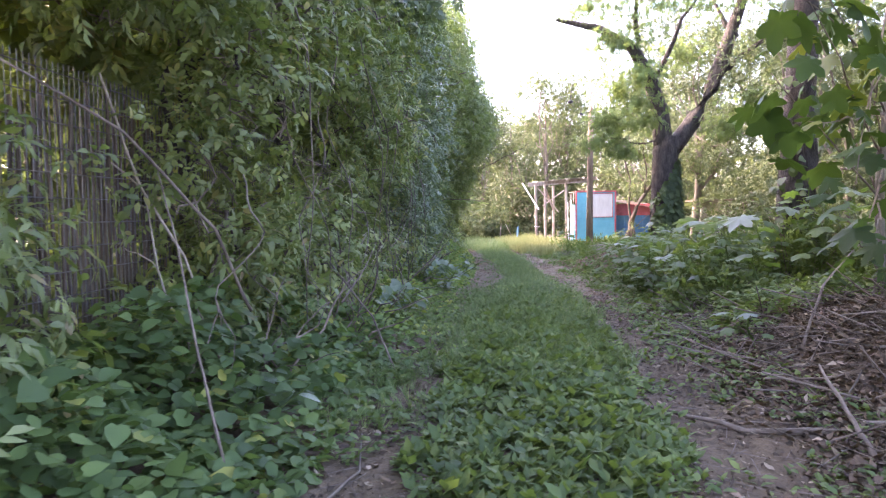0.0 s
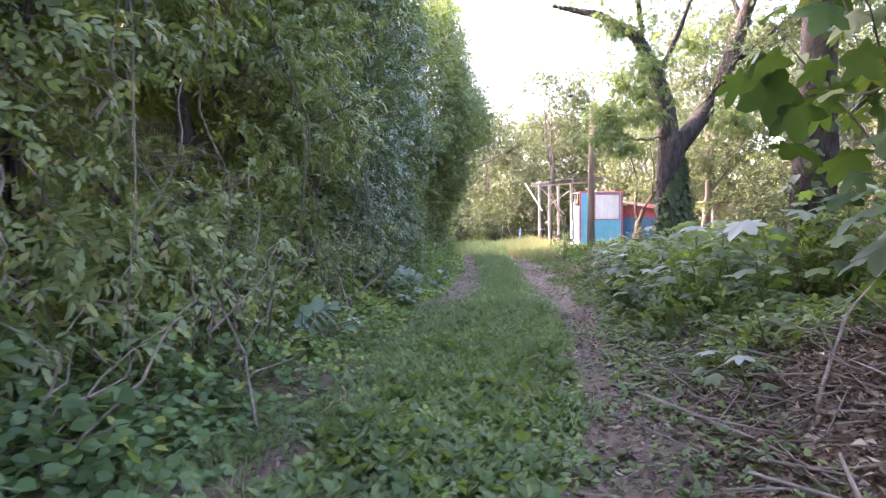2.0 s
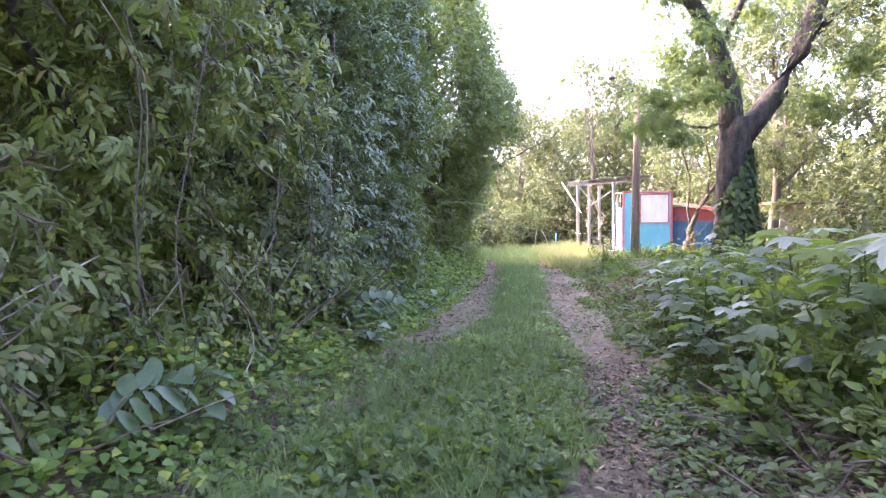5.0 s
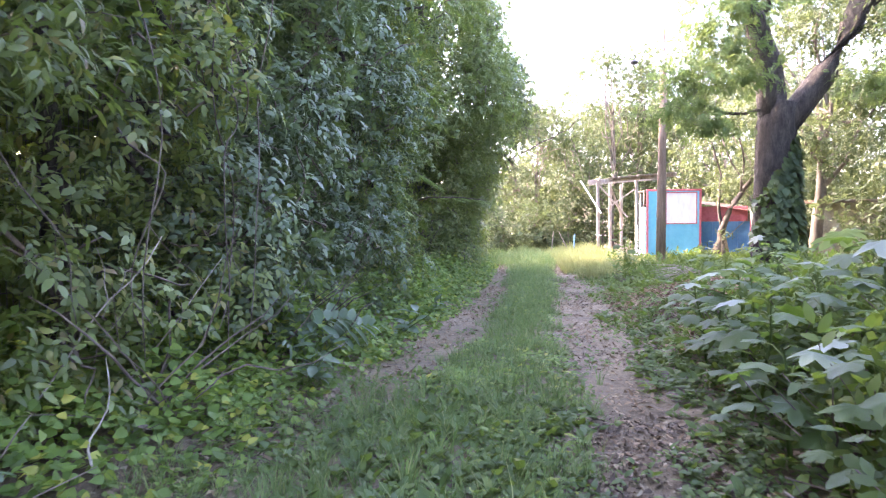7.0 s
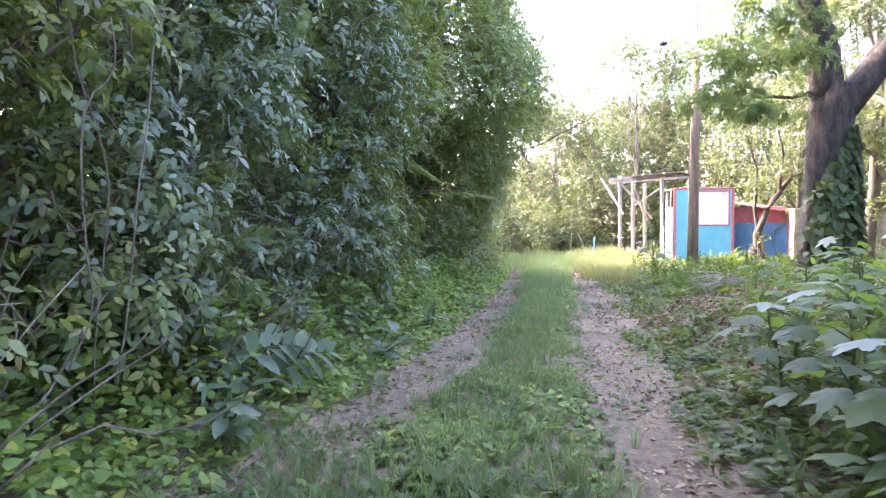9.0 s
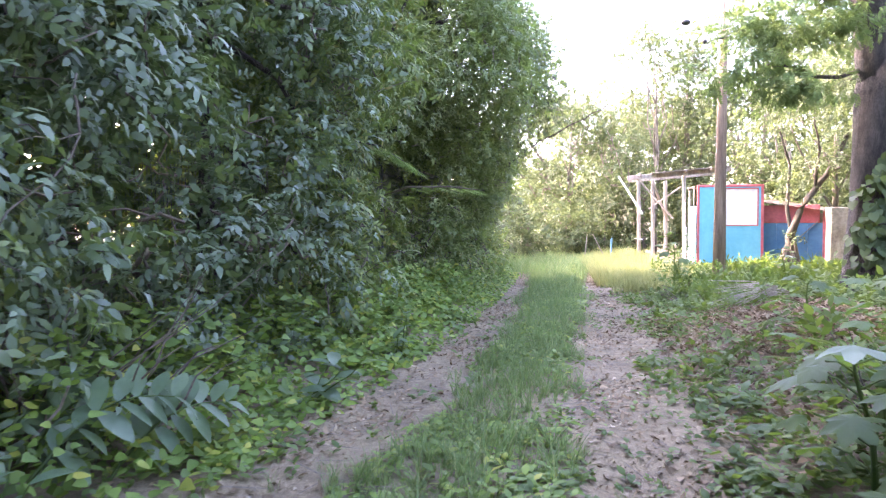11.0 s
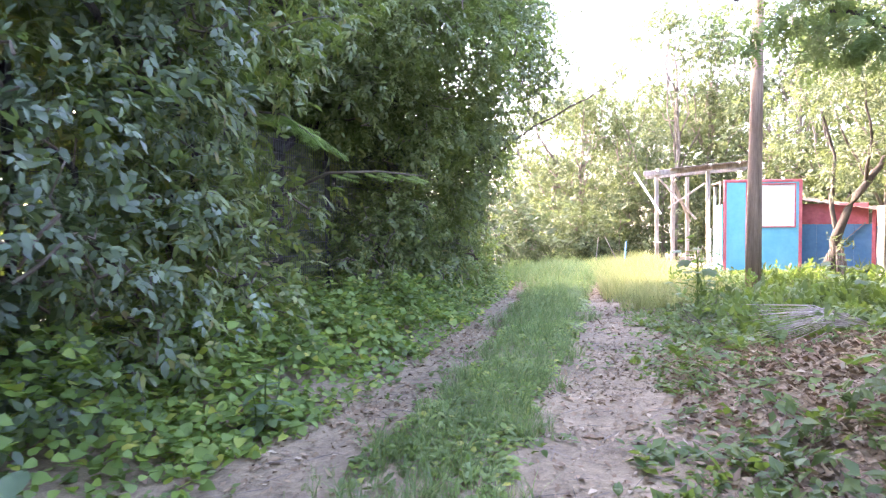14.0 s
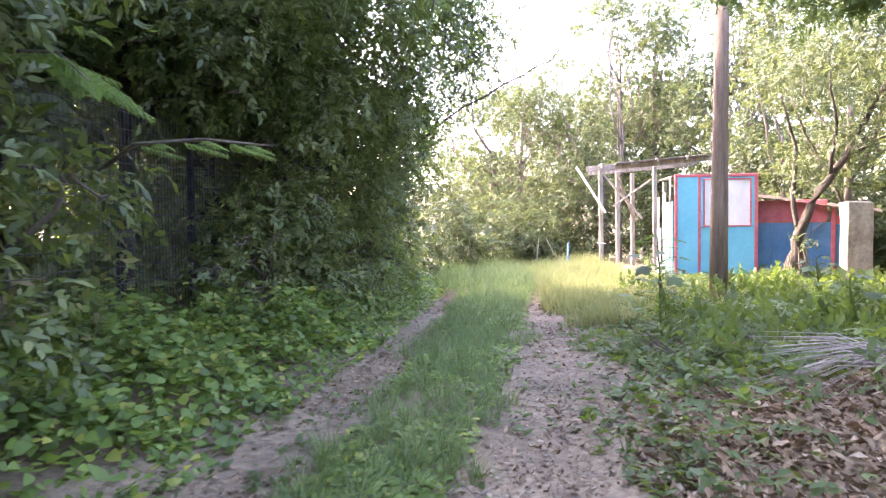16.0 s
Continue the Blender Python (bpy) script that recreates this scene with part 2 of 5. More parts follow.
def tuft(n, seed=5, width=0.02):
    """Blades of grass out of one root, one unit high."""
    r = random.Random(seed)
    items = []
    for i in range(n):
        a, lean, h = r.uniform(0, 360), r.uniform(8, 40), r.uniform(0.5, 1.0)
        v = [(-width, 0, 0), (width, 0, 0), (width * .8, .12, .5), (-width * .8, .12, .5), (0, .45, .95)]
        items.append(moved((v, [(0, 1, 2, 3), (3, 2, 4)]), pose(r.uniform(-.1, .1), r.uniform(-.1, .1), 0, -lean * .5, 0, a) @ Matrix.Scale(h, 4)))
    return merge(items)


def rosette(n, base, seed=2, rise=30):
    r = random.Random(seed)
    items = []
    for i in range(n):
        items.append(moved(base, pose(0, 0, r.uniform(0, .5), r.uniform(-10, rise), r.uniform(-20, 20), 360 * i / n * 1.9 + r.uniform(-25, 25)) @ Matrix.Scale(r.uniform(.5, .9), 4)))
    return merge(items)


def scatter(name, tpls, pos, fwd, up, size, material, parent=None, label="", kind=""):
    """One mesh of many leaves: each template set at pos, its length along fwd, its upper face to up."""
    pos, fwd, up, size = (np.asarray(a, float) for a in (pos, fwd, up, size))
    fwd = fwd / (np.linalg.norm(fwd, axis=1, keepdims=True) + 1e-9)
    right = np.cross(fwd, up)
    right /= np.linalg.norm(right, axis=1, keepdims=True) + 1e-9
    up = np.cross(right, fwd)
    which = rng.integers(0, len(tpls), len(pos))
    verts, loops, counts, base = [], [], [], 0
    for k, (tv, tf) in enumerate(tpls):
        sel = which == k
        n = int(sel.sum())
        if not n:
            continue
        tv = np.asarray(tv)
        p = pos[sel][:, None, :] + size[sel][:, None, None] * (tv[None, :, 0:1] * right[sel][:, None, :] + tv[None, :, 1:2] * fwd[sel][:, None, :] + tv[None, :, 2:3] * up[sel][:, None, :])
        verts.append(p.reshape(-1, 3))
        flat = np.concatenate([np.asarray(f) for f in tf])
        offs = base + np.arange(n)[:, None] * len(tv)
        loops.append((flat[None, :] + offs).reshape(-1))
        counts.append(np.tile([len(f) for f in tf], n))
        base += n * len(tv)
    verts, loops, counts = np.concatenate(verts), np.concatenate(loops), np.concatenate(counts)
    me = bpy.data.meshes.new(name)
    me.vertices.add(len(verts))
    me.vertices.foreach_set("co", verts.astype(np.float32).ravel())
    me.loops.add(len(loops))
    me.loops.foreach_set("vertex_index", loops.astype(np.int32))
    me.polygons.add(len(counts))
    me.polygons.foreach_set("loop_start", np.concatenate([[0], np.cumsum(counts)[:-1]]).astype(np.int32))
    me.update(calc_edges=True)
    me.materials.append(material)
    ob = new(name, me)
    ob.parent = parent
    if label:
        ob["label"] = label
    if kind:
        ob["kind"] = kind
    return ob


def rand_dirs(n):
    d = rng.normal(size=(n, 3))
    return d / np.linalg.norm(d, axis=1, keepdims=True)


def smooth(a, b, v):
    k = np.clip((np.asarray(v, float) - a) / (b - a), 0, 1)
    return k * k * (3 - 2 * k)


def blob_leaves(blobs, per_m2, size, lean=0.55, droop=0.35, depth=0.6, gaps=.15):
    """Places of shoots on and inside a crown of uneven lumps (x, y, z, rx, ry, rz)."""
    P, F, U = [], [], []
    for x, y, z, rx, ry, rz in blobs:
        area = 4 * math.pi * ((rx * ry) ** 1.6 / 3 + (rx * rz) ** 1.6 / 3 + (ry * rz) ** 1.6 / 3) ** (1 / 1.6)
        n = int(area * per_m2)
        d = rand_dirs(n)
        f = 1 - depth * rng.random(n) ** 1.6 + 0.12 * rng.normal(size=n) * 0.6
        lump = np.array([noise.noise(Vector(v) * 2.1 + Vector((x, y, z))) for v in d]) * 0.55
        p = np.array([x, y, z]) + d * (f + lump)[:, None] * np.array([rx, ry, rz])
        P.append(p)
        F.append(d * lean + rng.normal(size=(n, 3)) * 0.5 + np.array([0, 0, -droop]))
        U.append(d * 0.9 + np.array([0, 0, 0.7]) + rng.normal(size=(n, 3)) * 0.35)
    P, F, U = np.concatenate(P), np.concatenate(F), np.concatenate(U)
    clump = np.array([noise.noise(Vector(v) * 1.7) + .5 * noise.noise(Vector(v) * 4.1) for v in P])
    keep = (P[:, 2] > 0.05) & (rng.random(len(P)) < gaps + (1 - gaps) * smooth(-.38, .12, clump))
    P, F, U = P[keep], F[keep], U[keep]
    return P, F, U, size * (0.7 + 0.6 * rng.random(len(P)))


# ---- ground ----
RUT_Y = [-8, 3.8, 5.8, 7, 9, 10.7, 12.8, 13.6, 15.6, 18.3, 20, 23, 27, 32, 45]
RUT_L = [-1.9, -0.44, -0.2, -0.08, 0.1, 0.2, 0.45, 0.7, 0.92, 1.15, 1.2, 1.3, 1.3, 1.3, 0.8]
RUT_R = [-0.2, 1.6, 1.85, 2.0, 2.22, 2.5, 2.7, 2.72, 2.62, 2.7, 2.82, 2.95, 2.9, 2.8, 2.3]


def rut_l(y):
    return np.interp(y, RUT_Y, RUT_L)


def rut_r(y):
    return np.interp(y, RUT_Y, RUT_R)


def height(x, y):
    """The ground's height: two ruts, a low crown between them, banks beside."""
    x, y = np.asarray(x, float), np.asarray(y, float)
    l, r = rut_l(y), rut_r(y)
    near = 1 - smooth(35, 50, y)
    h = -0.035 * np.exp(-((x - l) / 0.3) ** 2) - 0.035 * np.exp(-((x - r) / 0.32) ** 2)
    h = h + 0.04 * np.exp(-((x - (l + r) / 2) / 0.4) ** 2)
    h = h + 0.16 * smooth(0.5, 1.8, l - x) + 0.10 * smooth(0.6, 2.5, x - r)
    h = h + 0.42 * smooth(0.5, 2.2, x - r) * np.exp(-((y - 6.0) / 2.6) ** 2)
    h = h + 0.34 * np.exp(-((x - 5.0) / 1.0) ** 2 - ((y - 18.2) / 2.0) ** 2)
    h = h + 0.018 * np.sin(3.1 * x + 1.3 * y) * np.sin(2.3 * y - 0.7 * x) + 0.010 * np.sin(9 * x + 2 * y) * np.cos(7 * y - 3 * x)
    return h * near - 0.0075 * np.clip(y, -10, 40)


def gz(x, y):
    return float(height(x, y))


def axis_marks(lo, hi, step, far):
    mid = list(np.arange(lo, hi + 1e-6, step))
    grow = [step * 1.5 ** i for i in range(1, 40)]
    left = [lo - s for s in np.cumsum(grow) if s < far]
    right = [hi + s for s in np.cumsum(grow) if s < far]
    return np.array(left[::-1] + mid + right)


gx, gy = axis_marks(-4, 10, 0.11, 900), axis_marks(-3, 36, 0.14, 900)
GX, GY = np.meshgrid(gx, gy)
rough = 0.004 * np.sin(GX * 23 + 5 * np.sin(GY * 3)) * np.sin(GY * 19 + 4 * np.sin(GX * 4)) * (np.abs(GX) < 15) * (np.abs(GY) < 45)
co = np.stack([GX, GY, height(GX, GY) + rough], -1).reshape(-1, 3)
nx, ny = len(gx), len(gy)
idx = (np.arange(ny - 1)[:, None] * nx + np.arange(nx - 1)[None, :]).ravel()
quads = np.stack([idx, idx + 1, idx + nx + 1, idx + nx], 1)
me = bpy.data.meshes.new("ground")
me.from_pydata(co.tolist(), [], quads.tolist())
me.shade_smooth()
m, t, b, out = nodes_of("trodden_earth")
n1, n2, n3 = noise_of(t, 1.1, 5.0), noise_of(t, 14.0, 6.0, 0.7), noise_of(t, 75.0, 3.0, 0.7)
col = ramp(t, n1, [(0.3, (0.152, 0.117, 0.074)), (0.7, (0.268, 0.214, 0.139))])
col = mixed(t, 1.0, col, ramp(t, n2, [(0.3, (0.55, 0.52, 0.5)), (0.72, (1.25, 1.22, 1.2))]), "MULTIPLY")
col = mixed(t, 1.0, col, ramp(t, n3, [(0.3, (0.72, 0.72, 0.72)), (0.7, (1.2, 1.2, 1.2))]), "MULTIPLY")
# earth darker near the start: leaf mould, with canopy shade put into the colour
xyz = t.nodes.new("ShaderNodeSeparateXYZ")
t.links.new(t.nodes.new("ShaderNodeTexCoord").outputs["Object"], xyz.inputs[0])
mould_shade_edge = t.nodes.new("ShaderNodeMath")
mould_shade_edge.operation = "MULTIPLY_ADD"
t.links.new(n1, mould_shade_edge.inputs[0])
mould_shade_edge.inputs[1].default_value = 6.0
t.links.new(xyz.outputs["Y"], mould_shade_edge.inputs[2])
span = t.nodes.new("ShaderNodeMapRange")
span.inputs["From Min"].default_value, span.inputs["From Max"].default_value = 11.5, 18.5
t.links.new(mould_shade_edge.outputs[0], span.inputs["Value"])
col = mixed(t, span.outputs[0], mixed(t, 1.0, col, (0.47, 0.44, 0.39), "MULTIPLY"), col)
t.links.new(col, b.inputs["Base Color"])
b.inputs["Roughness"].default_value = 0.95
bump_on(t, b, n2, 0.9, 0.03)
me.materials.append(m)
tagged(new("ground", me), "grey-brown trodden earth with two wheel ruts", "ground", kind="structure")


# ---- trees ----
def branch_out(bm, start, end, r0, r1, n, wob, seed, sides=7):
    pts = bent(start, end, n, wob, seed)
    tube(bm, pts, [r0 + (r1 - r0) * i / n for i in range(n + 1)], sides, 0.25, seed)
    return pts


SPRIG_BROAD = [sprig(5, leaf4(0.5), 0.5, seed=s) for s in range(5)]
SPRIG_LONG = [sprig(5, leaf4(0.34, 0.3), 0.62, 45, 0, seed=s) for s in range(4)]
SPRIG_FAR = [sprig(6, leaf2(0.55), 0.5, seed=s) for s in range(4)]
SPRIG_FINE = [pinnate(7, s) for s in range(3)]


def bush_tree(name, label, x, y, blobs, mat, tpls, per, size, trunk_h, r, seed, bark=BARK, twigs=40, category="tree", droop=0.35, limbs=6, gaps=.15):
    """A tree: trunk, limbs into its lumps of foliage, twigs, and the leaves."""
    z0 = gz(x, y) - 0.15
    ob = thing(name, label, category, (0, 0, 0))
    bm = bmesh.new()
    top = branch_out(bm, (x, y, z0), (x + noise.noise(Vector((seed, 1, 2))) * 0.5, y + noise.noise(Vector((seed, 4, 2))) * 0.5, trunk_h), r, r * 0.5, 7, 0.25, seed, 10)
    part("trunk", bm, bark, ob, smooth=True)
    rr = random.Random(seed)
    for i in range(min(limbs, len(blobs))):
        b0 = blobs[i * len(blobs) // min(limbs, len(blobs))]
        bm = bmesh.new()
        start = top[3 + i % 4]
        branch_out(bm, start, b0[:3], r * 0.42, 0.02, 6, 0.5, seed + i, 6)
        part("limb", bm, bark, ob, smooth=True)
    if twigs:
        bm = bmesh.new()
        for i in range(twigs):
            b0 = blobs[rr.randrange(len(blobs))]
            d = Vector((rr.gauss(0, 1), rr.gauss(0, 1), rr.gauss(0, 1) - 0.2)).normalized()
            e = Vector(b0[:3]) + Vector((d.x * b0[3], d.y * b0[4], d.z * b0[5])) * rr.uniform(0.8, 1.05)
            e.z = max(e.z, 0.1)
            s = Vector(b0[:3]) + (e - Vector(b0[:3])) * rr.uniform(0.1, 0.5) + Vector((rr.uniform(-.3, .3), rr.uniform(-.3, .3), rr.uniform(-.3, .3)))
            q = rr.uniform(0.004, 0.011)
            tube(bm, bent(s, e, 5, 0.3, seed + i), [q * 1.4, q * 1.2, q, q, q * .8, q * .4], 4)
        tagged(part("brushwood", bm, TWIG, ob, "bare grey-brown twigs"), kind="stuff")
    P, F, U, S = blob_leaves(blobs, per, size, droop=droop, gaps=gaps)
    scatter("crown", tpls, P, F, U, S, mat, ob)
    return ob


def wall_x(y):
    """Where the face of the overgrown edge stands."""
    return float(np.interp(y, [-3, 0, 4, 8.5, 12, 16, 20, 24, 28, 34], [-2.3, -2.0, -1.55, -0.95, -0.55, -0.15, 0.15, 0.45, 0.75, 1.0]))


def fence_x(y):
    return float(np.interp(y, [-4, 0, 6, 20, 24, 30], [-2.9, -2.75, -2.35, -1.15, -0.85, -0.5]))


def edge_tree(y, seed, mat, tpls, tall, label, per=30, size=0.22, gap=None):
    """One tall overgrown tree of the left edge, its foliage hanging to the ground cover."""
    rr = random.Random(seed)
    x = wall_x(y) - (2.1 if y > 20 else 1.1)
    blobs = []
    n = round(max(15, 2.3 * tall))
    for k in range(n):
        z = 0.7 + (tall - 0.7) * (k + 0.5) / n
        r = rr.uniform(0.55, 0.95) * (1.0 if z < tall * 0.75 else 0.85)
        yy = y + rr.uniform(-1.25, 1.25)
        xx = wall_x(yy) - r * 0.85 + rr.uniform(-0.35, 0.25) + 0.05 * z + float(np.interp(y, [16.6, 21, 25], [0, .55, 1.45])) * math.exp(-((z - 4.5) / 1.9) ** 2)
        if gap and gap[0] < yy + r and yy - r < gap[1] and z - r < gap[3] and z + r > gap[2]:
            z = gap[3] + r + rr.uniform(0, 1.5)
            xx -= 0.4
        blobs.append((xx, yy, z, r, r * 1.15, r * 0.9))
    # unseen tops above 5.4 m, raised to cast shade across the right side
    high = [b for b in blobs if b[2] > 5.4 and y < 15]
    blobs = [b for b in blobs if b not in high]
    ob = bush_tree("overgrown_tree", label, x, y, blobs, mat, tpls, per, size, tall * 0.7, 0.10, seed, twigs=130 if 3 < y < 13 else 80, gaps=.6 if y > 21 else .35 if y > 9 else .25)
    back = [(wall_x(y) - 1.1 - rr.uniform(0.5, 2.0), y + rr.uniform(-1.4, 1.4), 2.6 + (tall - 2.8) * (k + .5) / 9, 1.0, 1.2, 1.0) for k in range(9) if y > 6 or k % 3 == 0] + high
    P, F, U, S = blob_leaves(back, 58 if y > 22 else 22 if y > 15 else 18, 0.34)
    scatter("crown", SPRIG_FAR, P, F, U, S, mat, ob)
    return ob


DARKLABEL = "tall shrubby tree draped in dark green leaves beside the track"
BLUELABEL = "tall tree smothered in glossy blue-green climbing leaves"
for i, (y, mat, tpls, tall, lab, size, gap) in enumerate((
        (-1.2, HEDGE, SPRIG_LONG, 8.6, DARKLABEL, 0.24, (4.7, 5.3, 1.5, 2.2)),
        (1.6, HEDGE, SPRIG_LONG, 8.8, DARKLABEL, 0.24, (4.7, 5.3, 1.5, 2.2)),
        (4.4, HEDGE, SPRIG_LONG, 8.8, DARKLABEL, 0.23, (4.7, 5.3, 1.5, 2.2)),
        (7.0, HEDGE, SPRIG_BROAD, 8.2, DARKLABEL, 0.23, None),
        (9.4, HEDGE, SPRIG_LONG, 8.8, DARKLABEL, 0.24, None),
        (11.8, HEDGE, SPRIG_BROAD, 8.8, DARKLABEL, 0.25, None),
        (14.2, HEDGE_BLUE, SPRIG_BROAD, 8.8, BLUELABEL, 0.24, None),
        (16.6, HEDGE_BLUE, SPRIG_BROAD, 8.0, BLUELABEL, 0.24, None),
        (18.7, HEDGE, SPRIG_LONG, 8.6, DARKLABEL, 0.22, (20.7, 22.0, 0.55, 1.7)),
        (22.4, SUNHEDGE, SPRIG_BROAD, 7.6, DARKLABEL, 0.22, (20.7, 22.0, 0.55, 1.7)),
        (24.2, SUNHEDGE, SPRIG_BROAD, 8.6, DARKLABEL, 0.23, None),
        (27.0, TREE, SPRIG_BROAD, 8.4, "leafy shrub with yellow-green sunlit leaves beside the track", 0.18, None))):
    edge_tree(y, 20 + i, mat, tpls, tall, lab, 52 if 4 < y < 8 else 70 if y > 22 else 46, size * .66, gap)


def edge_shrub(x, y, r, tall, seed, mat, tpls, size, label, per=36):
    """A leafy shrub that closes the foot of the overgrown edge."""
    rr = random.Random(seed)
    blobs = [(x + rr.uniform(-.5, .3) * r, y + rr.uniform(-.8, .8) * r, tall * f, r * rr.uniform(.6, .95), r * rr.uniform(.7, 1.05), r * rr.uniform(.5, .8)) for f in (.12, .3, .5, .7, .9)] + [(x + rr.uniform(-.3, .5) * r, y - .4 * r, .35, r * .8, r * .8, .45)]
    bush_tree("shrub", label, x, y, blobs, mat, tpls, per, size, tall * .6, .04, seed, TWIG, 30 if per > 20 else 6, "shrub", limbs=4, gaps=.6 if r == 1.5 else .15)


for i in range(24):
    y = -1.5 + 1.28 * i
    if not 19.9 < y < 22.0 and not 4.5 < y < 5.3:
        edge_shrub(wall_x(y) - .6, y, .75, 1.5, 400 + i, HEDGE_BLUE if 12 < y < 17.5 else HEDGE, SPRIG_BROAD if i % 3 else SPRIG_LONG, .15 if i % 2 else .18, "leafy dark green shrub at the foot of the trees")
for i in range(16):
    y = -4 + 2.4 * i
    edge_shrub(fence_x(y) - (1.9 if 16 < y < 29 else 2.5), y, 1.5, 4.6 if y > 7 else 3.0, 440 + i, HEDGE, SPRIG_FAR, .4, "dense dark shrub behind the wire fence", 19 if 8 < y < 29 else 9 if y > 7 else 6)


# ---- fence behind the overgrown edge ----
def fence_panel(y0, y1, reeds):
    a, c = Vector((fence_x(y0), y0, 0)), Vector((fence_x(y1), y1, 0))
    ob = thing("wire_fence", "dark welded wire mesh fence panel behind the foliage" if not reeds else "wire fence panel backed with dry brown reed slats", "fence", group="fence panels")
    for p in (a, c):
        bm = bmesh.new()
        box(bm, (p.x - 0.03, p.y - 0.03, -0.2), (p.x + 0.03, p.y + 0.03, 2.35), 0.006)
        part("post", bm, WIRE, ob)
    bm = bmesh.new()
    n = 46
    for i in range(1, n):
        p = a.lerp(c, i / n)
        tube(bm, [(p.x + .01, p.y, 0.1), (p.x + .01, p.y, 2.3)], 0.004, 4)
    for k in range(14):
        z = 0.15 + k * 0.16
        tube(bm, [(a.x + .018, a.y, z), (c.x + .018, c.y, z)], 0.004, 4)
    part("wire_mesh", bm, WIRE, ob)
    if reeds:
        r = random.Random(int(y0 * 10))
        meshes = []
        for s in range(4):
            bm = bmesh.new()
            tube(bm, bent((0, 0, 0.1), (r.uniform(-.03, .03), r.uniform(-.05, .05), r.uniform(1.9, 2.4)), 5, 0.06, s), (.015, .008, .012, .010)[s], 5, .2, s)
            o = part("reed", bm, REED, ob)
            meshes.append(o.data)
            o.location = (a.lerp(c, 0.02 + s * 0.01).x - 0.05, a.lerp(c, 0.02 + s * 0.01).y, 0)
        for i in range(66):
            p = a.lerp(c, 0.06 + 0.93 * i / 66 + r.uniform(-.008, .008))
            o = new("reed", meshes[i % 4])
            o.parent, o.location, o.rotation_euler = ob, (p.x - 0.05 + r.uniform(-.02, .02), p.y, r.uniform(-.3, .05)), (r.gauss(0, .02), r.gauss(0, .02), r.uniform(0, 6.28))
    return ob


for i in range(11):
    fence_panel(-1 + 2.6 * i, -1 + 2.6 * (i + 1), i in (1, 2))


# ---- right side: trunks ----
def forked_tree():
    ob = thing("forked_tree", "large dark-barked forked tree with ivy climbing its trunk", "tree")
    y = 22.0
    bm = bmesh.new()
    tube(bm, [(6.9, y, -0.4), (6.94, y, 0.3), (6.97, y, 1.3), (6.95, y, 2.3), (7.0, y, 3.1), (7.1, y, 3.6)], [0.52, 0.42, 0.37, 0.36, 0.40, 0.32], 16, 0.25, 3)
    part("trunk", bm, BARK, ob, smooth=True)
    for pts, rad in (
            ([(6.95, y, 2.9), (6.92, y, 3.7), (6.82, y - .05, 4.4), (6.48, y - .1, 5.4), (5.95, y - .1, 6.3), (4.96, y, 6.9), (3.66, y + .1, 7.2)], [0.27, 0.27, 0.26, 0.23, 0.18, 0.12, 0.05]),
            ([(7.05, y, 3.0), (7.45, y, 3.5), (8.0, y + .1, 4.2), (8.45, y + .1, 5.1), (8.8, y, 6.1), (9.3, y, 7.6), (9.7, y, 9.4)], [0.27, 0.27, 0.25, 0.23, 0.21, 0.17, 0.09])):
        bm = bmesh.new()
        tube(bm, pts, rad, 12, 0.2, 5)
        part("limb", bm, BARK, ob, smooth=True)
    for s, (p0, p1) in enumerate((((6.75, y, 5.4), (8.0, y - 1, 8.5)), ((8.8, y, 5.5), (11.5, y - 1.5, 8.0)), ((6.2, y, 6.4), (5.6, y - 1.2, 8.4)), ((9.2, y, 6.6), (7.8, y + 1.0, 9.0)), ((6.9, y, 3.4), (5.2, y - .6, 3.5)))):
        bm = bmesh.new()
        branch_out(bm, p0, p1, 0.09 if s < 4 else 0.04, 0.02, 6, 0.4, 40 + s, 6)
        part("limb", bm, BARK, ob, smooth=True)
    blobs = [(5.4, y - .6, 6.4, 1.1, .9, .5), (4.6, y, 7.6, 1.2, 1, .5), (6.2, y - 1, 7.6, 1.5, 1, .7), (7.9, y - .8, 7.9, 1.4, 1.1, .8), (9.4, y - 1, 8.4, 1.7, 1.3, .9),
             (11.3, y - 1.2, 8.0, 1.6, 1.3, .8), (7.6, y + .6, 6.3, .9, .9, .5), (10.4, y, 6.6, 1.2, 1, .5), (5.9, y - .6, 4.6, .9, .8, .35), (5.2, y - .8, 3.9, .9, .8, .3), (6.0, y - .8, 5.4, .8, .8, .35), (5.5, y - .6, 5.1, .9, .8, .4), (4.75, y - .6, 3.45, .8, .7, .25), (5.5, y - .7, 3.15, .8, .7, .25), (6.1, y - .8, 4.0, .8, .7, .3), (5.1, y - .5, 4.2, .7, .7, .25), (8.6, y - .6, 3.9, .8, .8, .4), (9.6, y - .4, 4.8, 1.0, .9, .5)]
    P, F, U, S = blob_leaves(blobs, 62, 0.22, depth=0.95, gaps=.3)
    scatter("crown", SPRIG_FINE, P, F, U, S, PINNATE, ob, "feathery light green leaves")
    n = 1700
    a = rng.normal(-0.75, 0.75, n)
    z = rng.uniform(-0.1, 2.9, n) * (1 - 0.25 * np.abs(a + 0.75))
    rad = 0.42 + 0.25 * rng.random(n) * (1 - z / 4)
    P = np.stack([6.96 + np.cos(a) * rad, y + np.sin(a) * rad, z], 1)
    d = np.stack([np.cos(a), np.sin(a), np.zeros(n)], 1)
